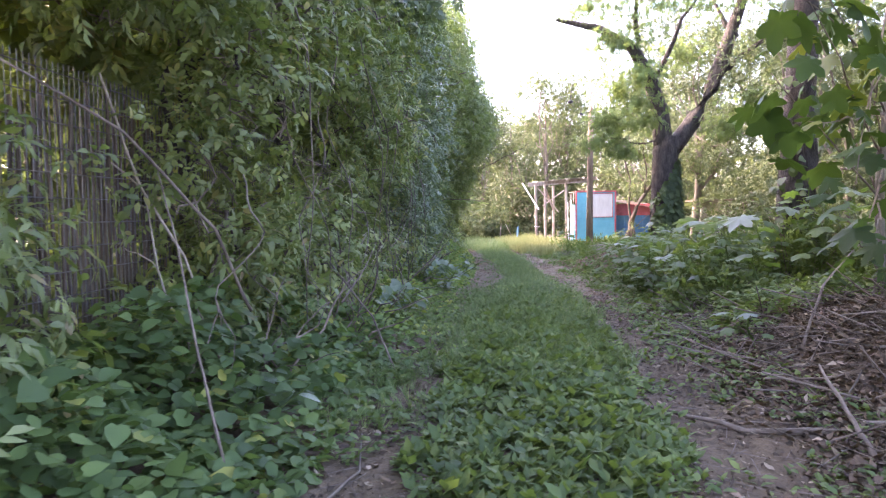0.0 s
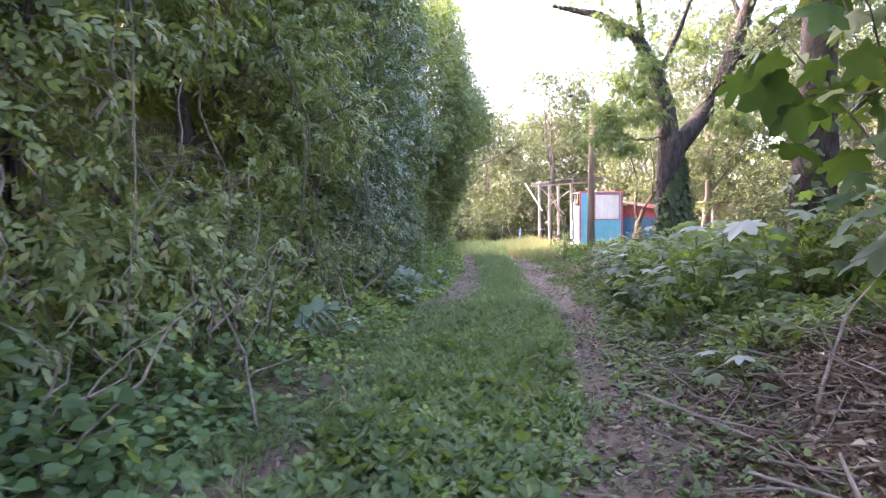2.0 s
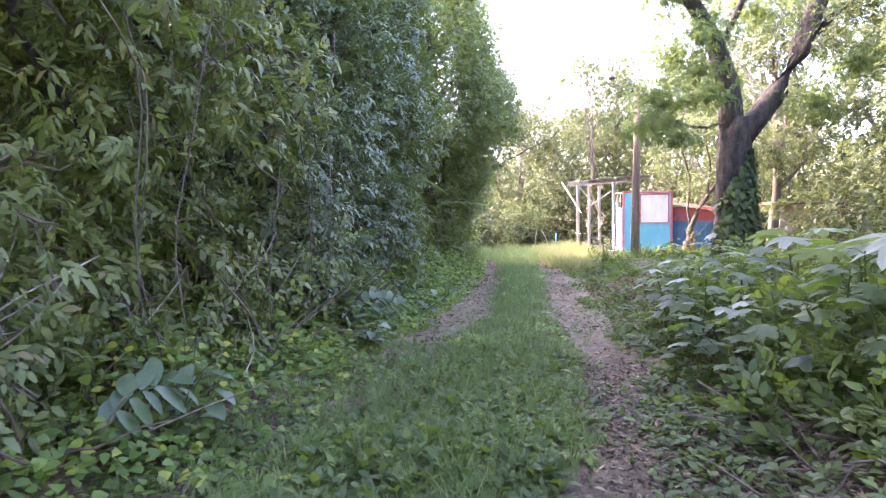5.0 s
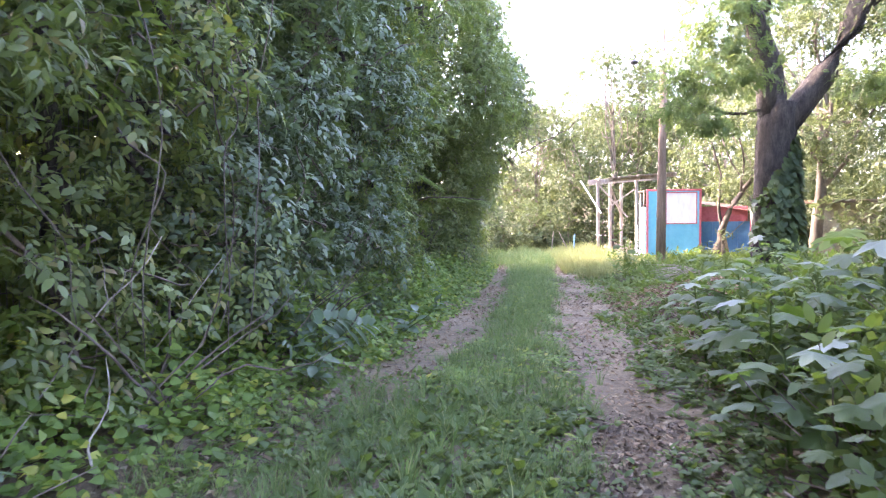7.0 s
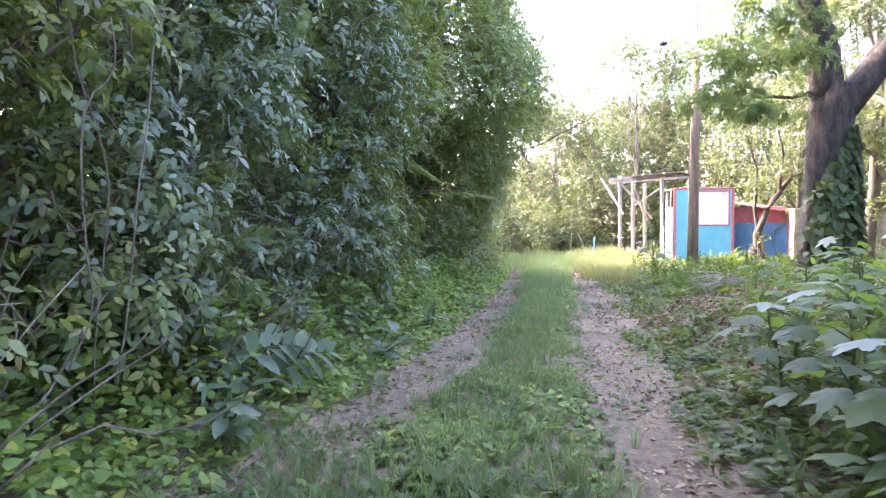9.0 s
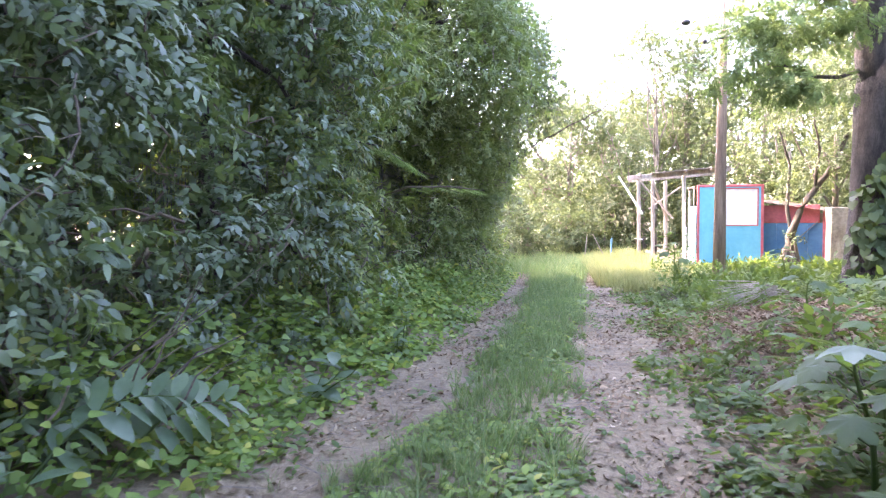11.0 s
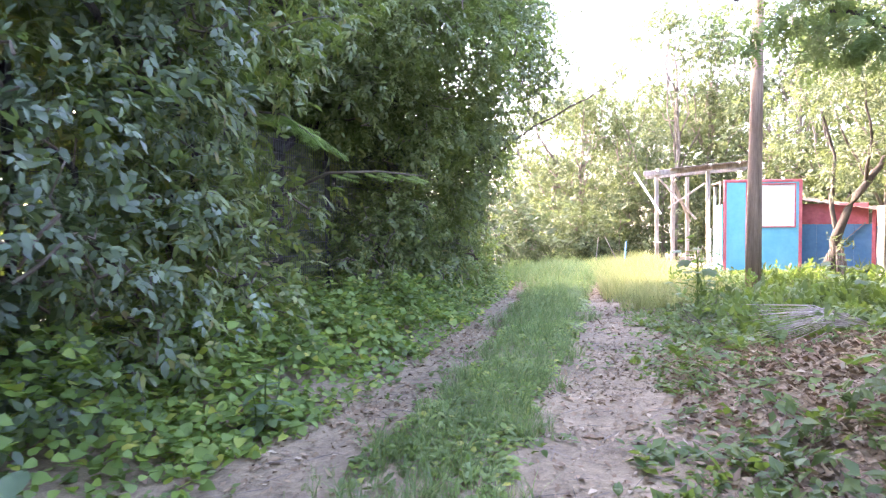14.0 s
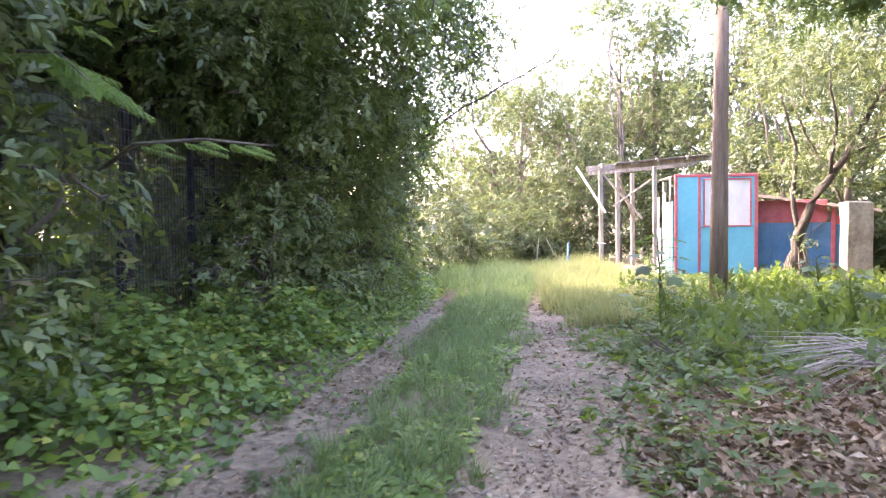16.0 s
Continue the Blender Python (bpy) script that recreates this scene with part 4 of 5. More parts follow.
def lobed_sapling():
    ob = thing("sapling", "slender sapling hung with large lobed bright green leaves", "tree", (4.62, 7.6, 0.1))
    bm = bmesh.new()
    trunk = bent((0, 0, -.1), (.1, 0, 3.6), 8, .1, 4)
    tube(bm, trunk, [.06, .055, .05, .048, .045, .04, .035, .03, .02], 8, .2)
    part("trunk", bm, PALEBARK, ob, smooth=True)
    rr = random.Random(9)
    ends = [(-1.9, -1.6, 2.3), (-1.55, -1.5, 2.9), (-1.65, -1.7, 1.9), (-1.1, -1.5, 2.7), (-1.1, -1.6, 2.0), (-1.2, -1.6, 1.4), (-.9, -1.4, 1.0), (-.6, -.9, 2.4), (-.5, -1.0, 1.6), (-1.4, -.9, 3.2), (.6, -.4, 2.6), (.5, .5, 3.0), (-.4, .6, 3.3), (-.5, -.5, .8), (-1.0, -.6, 3.4)]
    for i, e in enumerate(ends):
        s = trunk[min(8, 3 + i % 6)]
        pts = bent(s, e, 6, .12, 70 + i)
        bm = bmesh.new()
        tube(bm, pts, [.014, .012, .010, .009, .007, .006, .004], 5)
        br = part("branch", bm, TWIG, ob)
        for k in range(7):
            p = pts[(6, 5, 6, 4, 6, 3, 5)[k]]
            d = Vector((rr.uniform(-.3, .2), rr.uniform(-.25, .25), rr.uniform(-.25, .15)))
            leaf_object(MAPLES[k % 2], br, p + d, rr.uniform(0, 360), rr.uniform(-65, -5), rr.uniform(-25, 25), rr.uniform(.26, .46))
    return ob


lobed_sapling()


# ---- undergrowth ----
def field(x0, x1, y0, y1, n, rule):
    """n places with a chance given by rule(x, y)."""
    x, y = rng.uniform(0, 1, n * 4), rng.uniform(y0, y1, n * 4)
    a = x0(y) if callable(x0) else x0
    c = x1(y) if callable(x1) else x1
    x = a + (c - a) * x
    keep = rng.random(n * 4) < rule(x, y)
    x, y = x[keep][:n], y[keep][:n]
    return np.stack([x, y, height(x, y)], 1)


def patchy(x, y, s, lo=.35, hi=.6, o=0):
    v = np.array([noise.noise(Vector((a * s + o, c * s, o))) for a, c in zip(x, y)]) * .5 + .5
    return smooth(lo, hi, v)


def flat_dirs(n, rise=0.2):
    a = rng.uniform(0, 2 * math.pi, n)
    return np.stack([np.cos(a), np.sin(a), rng.normal(rise, .25, n)], 1)


def up_dirs(n, tilt=0.35):
    return np.stack([rng.normal(0, tilt, n), rng.normal(0, tilt, n), np.ones(n)], 1)


def stuff(name, label, category, tpls, pos, fwd, up, size, mat):
    return tagged(scatter(name, tpls, pos, fwd, up, size, mat), label, category, kind="stuff")


def half(y):
    """Half the width of the green strip between the ruts."""
    return np.interp(y, [0, 12, 14, 16, 18.5, 21.5, 26, 40], [.86, .84, .55, .46, .36, .5, .6, .7])


# creeper over the left bank
P = field(lambda y: rut_l(y) - 2.3, lambda y: rut_l(y) - .2 + .32 * np.exp(-((y - 9.0) / 3.0) ** 2), -2, 31, 60000, lambda x, y: (.75 + .25 * smooth(5, 12, y)) * (.25 + .75 * smooth(.3, .75, rut_l(y) - x + .25 * np.sin(y * 2.3) + .15 * np.sin(y * 5.1))))
d = rut_l(P[:, 1]) - P[:, 0]
P[:, 2] += rng.random(len(P)) * (.06 + .48 * smooth(.2, 1.1, d) * (.35 + patchy(P[:, 0], P[:, 1], 1.4, .3, .7, 3)))
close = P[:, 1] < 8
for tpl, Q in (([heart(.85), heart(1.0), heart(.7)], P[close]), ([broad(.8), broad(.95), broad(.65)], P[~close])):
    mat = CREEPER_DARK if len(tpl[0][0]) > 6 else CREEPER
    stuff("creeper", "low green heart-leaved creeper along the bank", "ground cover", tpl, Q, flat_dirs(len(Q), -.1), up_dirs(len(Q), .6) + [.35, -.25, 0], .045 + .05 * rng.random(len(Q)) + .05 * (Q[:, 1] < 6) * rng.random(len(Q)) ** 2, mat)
# weeds on the middle strip
mid = lambda y: (rut_l(y) + rut_r(y)) / 2
P = field(lambda y: rut_l(y) + .2, lambda y: rut_r(y) - .2, -6, 12, 10500, lambda x, y: smooth(1.1, .6, np.abs(x - mid(y)) / half(y) + .4 * (patchy(x, y, 1.6) - .5)) * (1 - .7 * smooth(7, 11, y)))
stuff("strip_weeds", "low leafy weeds between the wheel ruts", "weeds", [rosette(7, leaf4(.5) if s < 2 else leaf2(.55), s, 60) for s in range(5)], P, flat_dirs(len(P), 0) * [1, 1, 0], up_dirs(len(P), .15), .065 + .075 * rng.random(len(P)), WEED)
# grass on the middle strip and verges
P = field(lambda y: rut_l(y) + .1, lambda y: rut_r(y) - .1, 5, 42, 9000, lambda x, y: smooth(1.15, .6, np.abs(x - mid(y)) / half(y) + .9 * (patchy(x, y, 1.7, .25, .75, o=5) - .5)) * smooth(4.5, 9, y))
stuff("strip_grass", "soft green grass between the wheel ruts", "grass", [tuft(11, s, .014) for s in range(5)], P, flat_dirs(len(P), 0) * [1, 1, 0], up_dirs(len(P), .3), .08 + .2 * rng.random(len(P)) ** 1.8, GRASS)
P = field(lambda y: rut_l(y) - .45, lambda y: rut_l(y) + .45, 4.5, 14.5, 900, lambda x, y: patchy(x, y, 1.5, .3, .6, 8) * smooth(14.5, 11, y))
stuff("rut_grass", "thin grass straggling over the wheel rut", "grass", [tuft(9, s, .012) for s in range(4)], P, flat_dirs(len(P), 0) * [1, 1, 0], up_dirs(len(P), .35), .08 + .17 * rng.random(len(P)) ** 1.6, GRASS)
P = field(lambda y: mid(y) - 1.7, lambda y: mid(y) + 1.5, 27.5, 44, 2600, lambda x, y: smooth(27.5, 32, y) * (.3 + .7 * patchy(x, y, .7, .3, .6, 17)))
stuff("track_end_grass", "rank green grass closing over the far end of the track", "grass", [tuft(8, s, .016) for s in range(4)], P, flat_dirs(len(P), 0) * [1, 1, 0], up_dirs(len(P), .2), .2 + .35 * rng.random(len(P)), GRASS)
P = field(lambda y: rut_l(y) + .15, lambda y: rut_r(y) - .15, 5, 30, 5200, lambda x, y: smooth(1.1, .7, np.abs(x - mid(y)) / half(y)) * patchy(x, y, .8))
stuff("strip_herbs", "small leafy herbs in the grass strip", "weeds", [rosette(7, leaf4(.55), s) for s in range(4, 7)], P, flat_dirs(len(P), 0) * [1, 1, 0], up_dirs(len(P), .2), .05 + .07 * rng.random(len(P)), CREEPER)
P = field(lambda y: rut_r(y) + .1, lambda y: rut_r(y) + 2.2, 24, 44, 3600, lambda x, y: patchy(x, y, .5, .2, .5))
stuff("tall_grass", "tall sunlit yellowish grass beyond the track edge", "grass", [tuft(8, s, .012) for s in range(3)], P, flat_dirs(len(P), 0) * [1, 1, 0], up_dirs(len(P), .15), .3 + .35 * rng.random(len(P)), DRYGRASS)
# low weeds along the right side
P = field(lambda y: rut_r(y) + .15, lambda y: rut_r(y) + 5.5, 7.0, 32, 17500, lambda x, y: smooth(.10, .45 + .2 * smooth(13, 17, y), x - rut_r(y) - .16 * smooth(13, 17, y) + .18 * np.sin(2 * y)) * patchy(x, y, .7, .12, .42) * (1 - .93 * np.exp(-((x - 4.6) / 1.1) ** 2 - ((y - 18.3) / 1.7) ** 2)))
P[:, 2] += rng.random(len(P)) * .3 * smooth(.3, 1.5, P[:, 0] - rut_r(P[:, 1])) * (1 - .65 * smooth(19, 22, P[:, 1]))
close = P[:, 1] < 16
for base, Q in ((leaf4(.52), P[close]), (leaf2(.55), P[~close])):
    stuff("verge_weeds", "tangled low green weeds along the track verge", "weeds", [rosette(6, base, s) for s in range(4)] + [sprig(5, base, .5, seed=s) for s in range(3)], Q, flat_dirs(len(Q), .25), up_dirs(len(Q), .3), .07 + .085 * rng.random(len(Q)), WEED)
# undergrowth behind the hedge, under the right-hand trees and behind the start
for a, c, y0, y1, n in ((-15, -3.2, -12, 34, 4000), (7.5, 20, -10, 34, 4000), (-4, 8, -16, -6, 1200)):
    P = field(a, c, y0, y1, n, lambda x, y: .12 + .88 * patchy(x, y, .45, .25, .6, 12))
    stuff("undergrowth", "low leafy undergrowth on the ground under the trees", "weeds", [rosette(5, leaf2(.6), s) for s in range(4)], P, flat_dirs(len(P), .2), up_dirs(len(P), .3), .22 + .22 * rng.random(len(P)), WEED)
P = field(lambda y: np.full_like(y, -40.0), lambda y: np.full_like(y, 60.0), 30, 90, 2600, lambda x, y: 1 - np.exp(-((x - mid(y)) / 1.6) ** 2))
stuff("meadow_grass", "rough green grass under the far trees", "grass", [tuft(8, s, .03) for s in range(3)], P, flat_dirs(len(P), 0) * [1, 1, 0], up_dirs(len(P), .15), .3 + .5 * rng.random(len(P)), GRASS)


# leafy weed clumps
def weed_clump(x, y, r, tall, seed):
    ob = thing("weed_clump", "dense knee-high clump of leafy green weeds", "weeds", (0, 0, 0), "weed clumps")
    z = gz(x, y)
    tall *= .65 if y > 20.5 else 1
    P, F, U, S = blob_leaves([(x, y, z + tall * .4, r, r, tall * .6), (x + r * .5, y + r * .6, z + tall * .3, r * .7, r * .7, tall * .5), (x + r * .4, y - r * .6, z + tall * .3, r * .6, r * .6, tall * .4)], 55, .18, droop=.1, depth=.7)
    scatter("foliage", SPRIG_BROAD, P, F + [0, 0, .4], U, S, WEED, ob)
    rr = random.Random(seed)
    for i in range(14):
        bm = bmesh.new()
        e = Vector((x + rr.uniform(-r, r), y + rr.uniform(-r, r), z + tall * rr.uniform(.5, 1)))
        tube(bm, bent((x + rr.uniform(-.3, .3) * r, y + rr.uniform(-.3, .3) * r, z - .03), e, 4, .08, seed + i), [.007, .006, .005, .004, .003], 4)
        part("stem", bm, TWIG, ob)


for i, (x, y, r, tall) in enumerate(((3.5, 9.2, .55, .6), (3.6, 10.6, .6, .75), (4.6, 11.2, .7, .9), (3.7, 12.3, .5, .7), (4.4, 13.0, .6, .8), (5.3, 12.2, .7, 1.0), (4.2, 15.0, .5, .6), (5.2, 14.8, .7, .8), (5.8, 17.0, .7, .7), (6.4, 19.4, .7, .6), (5.0, 22.8, .7, .5), (6.0, 23.2, .7, .5), (4.6, 26.5, .6, .5), (7.4, 25.4, .8, .6), (5.9, 9.0, .7, 1.0), (6.6, 14.5, .8, 1.0), (4.9, 9.7, .6, 1.1), (5.6, 10.0, .7, 1.2), (4.2, 21.4, .6, .5), (4.9, 21.0, .6, .55), (5.6, 21.8, .7, .6), (4.4, 23.0, .6, .5), (5.4, 24.6, .7, .6), (6.4, 26.6, .8, .6), (6.6, 22.8, .7, .6))):
    weed_clump(x, y, r, tall, 300 + i)

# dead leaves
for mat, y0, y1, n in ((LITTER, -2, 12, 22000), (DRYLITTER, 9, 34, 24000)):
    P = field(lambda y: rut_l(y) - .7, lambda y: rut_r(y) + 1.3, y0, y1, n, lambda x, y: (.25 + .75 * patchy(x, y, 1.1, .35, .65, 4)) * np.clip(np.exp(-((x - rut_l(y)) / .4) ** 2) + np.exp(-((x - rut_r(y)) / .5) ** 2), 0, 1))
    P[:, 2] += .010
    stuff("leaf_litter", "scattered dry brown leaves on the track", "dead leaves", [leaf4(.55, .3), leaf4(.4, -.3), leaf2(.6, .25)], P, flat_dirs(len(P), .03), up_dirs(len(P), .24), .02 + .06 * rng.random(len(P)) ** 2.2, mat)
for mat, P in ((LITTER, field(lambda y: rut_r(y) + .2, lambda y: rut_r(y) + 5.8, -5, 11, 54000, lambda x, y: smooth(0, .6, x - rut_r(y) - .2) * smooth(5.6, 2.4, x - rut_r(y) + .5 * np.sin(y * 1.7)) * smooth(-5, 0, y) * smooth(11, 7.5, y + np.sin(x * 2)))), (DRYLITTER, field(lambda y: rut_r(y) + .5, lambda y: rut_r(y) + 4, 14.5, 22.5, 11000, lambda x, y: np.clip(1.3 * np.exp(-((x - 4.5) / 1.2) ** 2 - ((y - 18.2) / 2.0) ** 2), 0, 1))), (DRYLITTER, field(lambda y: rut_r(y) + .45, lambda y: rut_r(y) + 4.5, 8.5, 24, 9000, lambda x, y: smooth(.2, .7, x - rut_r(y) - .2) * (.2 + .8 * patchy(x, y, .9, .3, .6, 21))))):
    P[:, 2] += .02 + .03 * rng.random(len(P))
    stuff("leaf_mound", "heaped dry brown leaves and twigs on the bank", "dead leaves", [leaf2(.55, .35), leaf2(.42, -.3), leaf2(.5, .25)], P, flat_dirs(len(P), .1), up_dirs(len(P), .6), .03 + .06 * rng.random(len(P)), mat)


P = field(lambda y: rut_r(y) + .3, lambda y: rut_r(y) + 4.2, -1, 10.5, 2600, lambda x, y: smooth(0, .5, x - rut_r(y) - .3) * (.3 + .7 * patchy(x, y, 1.2, .3, .6, 30)))
P[:, 2] += .03 + .05 * rng.random(len(P))
stuff("twig_litter", "dry brown twigs heaped on the bank", "twigs", [([(-.012, 0, -.012), (.012, 0, -.012), (0, 0, .012), (-.008, 1, .05), (.008, 1, .05), (0, 1, .07)], [(0, 1, 4, 3), (1, 2, 5, 4), (2, 0, 3, 5)])], P, flat_dirs(len(P), .12), up_dirs(len(P), .2), .15 + .5 * rng.random(len(P)) ** 2.5, TWIG)


# ---- fallen branches ----
def fallen(pts, r, label="dry fallen branch lying on the ground"):
    ob = thing("fallen_branch", label, "branch", group="fallen branches")
    bm = bmesh.new()
    v = [Vector((x, y, gz(x, y) + z)) for x, y, z in pts]
    dense = []
    for a, c in zip(v, v[1:]):
        dense += [a.lerp(c, k / 4) + noise.noise_vector(a * 3 + Vector((k, 0, 0))) * r * 1.2 for k in range(4)]
    dense.append(v[-1])
    tube(bm, dense, [r * (1 - .6 * i / len(dense)) for i in range(len(dense))], 6, .3)
    part("wood", bm, TWIG, ob, smooth=True)


fallen([(2.3, 4.3, .02), (1.9, 4.5, .03), (1.4, 5.0, .02)], .022)
fallen([(2.3, 3.9, .03), (2.45, 4.4, .1), (2.6, 5.0, .25)], .02)
fallen([(3.0, 6.0, .05), (3.6, 6.8, .3), (4.3, 7.4, .6)], .014)
fallen([(-.55, 3.4, .01), (-.4, 3.9, .02), (-.45, 4.5, .02)], .01)
fallen([(-.35, 6.2, .0), (-.6, 6.8, .4), (-1.1, 7.5, .8), (-1.5, 8.2, .9)], .011, "leaning bare dead branch at the foot of the foliage")
fallen([(-.9, 6.9, .5), (-.75, 7.6, .8), (-.7, 8.3, 1.0)], .011, "leaning bare dead branch at the foot of the foliage")
fallen([(-1.0, 3.6, .1), (-1.25, 4.0, .6), (-1.6, 4.6, 1.2), (-1.8, 4.9, 1.5)], .009, "leaning bare dead branch at the foot of the foliage")
fallen([(-1.3, 5.2, .6), (-1.4, 4.8, 1.2), (-1.7, 4.2, 1.7), (-2.1, 3.7, 1.95)], .013, "leaning bare dead branch at the foot of the foliage")


def dead_stick(a, c, r):
    """A pale dead stick propped in the foot of the foliage, with a side twig."""
    ob = thing("dead_stick", "pale bare dead stick leaning in the foliage", "branch", group="dead sticks")
    a, c = Vector(a), Vector(c)
    a.z = min(a.z, gz(a.x, a.y) + .02)
    pts = bent(a, c, 8, .12, a.y + c.x)
    bm = bmesh.new()
    tube(bm, pts, [r * (1 - .07 * i) for i in range(9)], 6, .25)
    part("wood", bm, STICK, ob, smooth=True)
    bm = bmesh.new()
    tube(bm, bent(pts[5], pts[5] + (c - a).cross(Vector((.3, .8, .5))).normalized() * .35 + (c - a) * .2, 4, .05, c.y), [r * .5, r * .45, r * .4, r * .3, r * .15], 5)
    part("twig", bm, STICK, ob)


STICK = plain("bleached_stick", (0.16, 0.135, 0.105), (0.36, 0.315, 0.25), 6, .9, None, .3)
for a, c, r in (((-1.6, 7.3, .1), (-1.42, 8.3, 1.2), .013), ((-.93, 8.15, .1), (-1.36, 8.25, 1.2), .011), ((-1.4, 8.2, .1), (-.86, 8.8, 1.06), .009), ((-1.72, 7.5, .1), (-.82, 9.0, 1.12), .010),
                ((-1.35, 7.9, .1), (-1.3, 8.3, 1.1), .009), ((-1.65, 5.1, .05), (-2.15, 5.5, 1.5), .012), ((-1.75, 6.0, .1), (-2.3, 5.2, 2.3), .016), ((-1.3, 9.3, .05), (-.75, 9.9, .9), .008),
                ((-.35, 10.3, .05), (-.6, 10.8, .5), .008), ((-.9, 11.2, .1), (-.5, 12.2, 1.0), .008), ((-1.0, 10.4, .1), (-.5, 11.3, 1.2), .008)):
    dead_stick(a, c, r)


# ---- plants and bits of single note ----
def oval_leaf_plant(x, y, n, size, seed):
    """A shoot of large oval blue-green leaves."""
    ob = thing("oval_leaved_shoot", "low shoot with large oval grey-green leaves", "plant", (x, y, gz(x, y)), "oval-leaved shoots")
    rr = random.Random(seed)
    for k in range(3):
        tip = Vector((rr.uniform(.0, .5), rr.uniform(-.4, .3), rr.uniform(.25, .5)))
        pts = bent((0, 0, 0), tip, 5, .05, seed + k)
        bm = bmesh.new()
        tube(bm, pts, [.009, .008, .007, .006, .005, .003], 5)
        st = part("stem", bm, WEED, ob)
        for i in range(n):
            p = pts[1 + i % 5]
            leaf_object(OVAL, st, p, rr.uniform(0, 360), rr.uniform(-25, 25), rr.uniform(-20, 20), size * rr.uniform(.7, 1.1))


def oval_mesh():
    bm = bmesh.new()
    rows = []
    for k in range(7):
        f = k / 6
        w = .26 * math.sin(math.pi * (.04 + .93 * f)) ** .8
        z = .06 * math.sin(math.pi * f) - .12 * f * f
        rows.append([bm.verts.new(p) for p in ((-w, f, z + .03), (0, f, z), (w, f, z + .03))])
    for a, c in zip(rows, rows[1:]):
        for i in (0, 1):
            bm.faces.new((a[i], a[i + 1], c[i + 1], c[i]))
    me = bpy.data.meshes.new("leaf")
    bm.to_mesh(me)
    bm.free()
    me.materials.append(OVALGREEN)
    me.shade_smooth()
    return me


OVALGREEN = leaf_mat("oval_leaf", [(0.0, (0.075, 0.12, 0.075)), (1.0, (0.12, 0.175, 0.105))], 0.4, 0.3, (0.25, 0.4, 0.08), True)
OVAL = oval_mesh()
for i, (x, y) in enumerate(((0.35, 15.1), (0.05, 12.6), (-.5, 9.2), (-1.2, 4.6), (.6, 17.0))):
    oval_leaf_plant(x, y, 7, .2, 600 + i)


def arching_shoot(x, y, tip, n, size, seed):
    """One arching stem with two ranks of large oval leaves."""
    ob = thing("arching_shoot", "arching shoot with paired large oval grey-green leaves", "plant", (x, y, gz(x, y)), "arching oval-leaved shoots")
    rr = random.Random(seed)
    tip = Vector(tip)
    pts = [tip * f + Vector((0, 0, .5 * tip.z * math.sin(math.pi * f) - .03 * (f == 0))) for f in [k / (n + 1) for k in range(n + 2)]]
    bm = bmesh.new()
    tube(bm, pts, [.009 - .006 * k / (n + 1) for k in range(n + 2)], 6)
    st = part("stem", bm, WEED, ob)
    heading = math.degrees(math.atan2(-tip.x, tip.y))
    for k in range(2, n + 2):
        for side in (-1, 1):
            leaf_object(OVAL, st, pts[k], heading + side * rr.uniform(48, 68) * (1 if k < n else .6), side * rr.uniform(28, 48), rr.uniform(-15, 15), size * rr.uniform(.85, 1.1) * (1 if k < n else .8))


for i, (x, y, tip) in enumerate(((-.28, 13.05, (.42, .68, .36)), (-.08, 13.45, (.36, .6, .26)), (-.45, 13.3, (.2, .4, .3)), (-.75, 8.6, (.35, .5, .35)))):
    arching_shoot(x, y, tip, 7, .22, 620 + i)


def bare_shrub(x, y, r, n, seed):
    ob = thing("bare_shrub", "tangle of bare grey twigs under the leaves", "shrub", group="bare shrubs")
    rr = random.Random(seed)
    for k in range(n):
        e = Vector((x + rr.uniform(-.5, 1) * r, y + rr.uniform(-1, 1) * r, gz(x, y) + rr.uniform(.2, 1.1) * r))
        q = rr.uniform(.004, .010)
        bm = bmesh.new()
        tube(bm, bent((x + rr.uniform(-.2, .2), y + rr.uniform(-.2, .2), gz(x, y) - .03), e, 6, .22, seed * 7 + k), [q * 1.3, q * 1.2, q * 1.1, q, q * .8, q * .6, q * .3], 5)
        part("twig", bm, TWIG, ob)


for i, (x, y, r, n) in enumerate(((-.55, 13.8, .95, 46), (-.85, 9.6, .7, 14), (-1.0, 7.4, .8, 18), (-1.35, 5.4, .8, 14), (-1.0, 8.4, 1.2, 14), (-.6, 11.4, 1.3, 14))):
    bare_shrub(x, y, r, n, 640 + i)


FEATHER = leaf_mat("bright_feather_leaf", [(0.0, (0.085, 0.15, 0.045)), (1.0, (0.15, 0.22, 0.065))], 0.5, 0.45, (0.34, 0.5, 0.08))


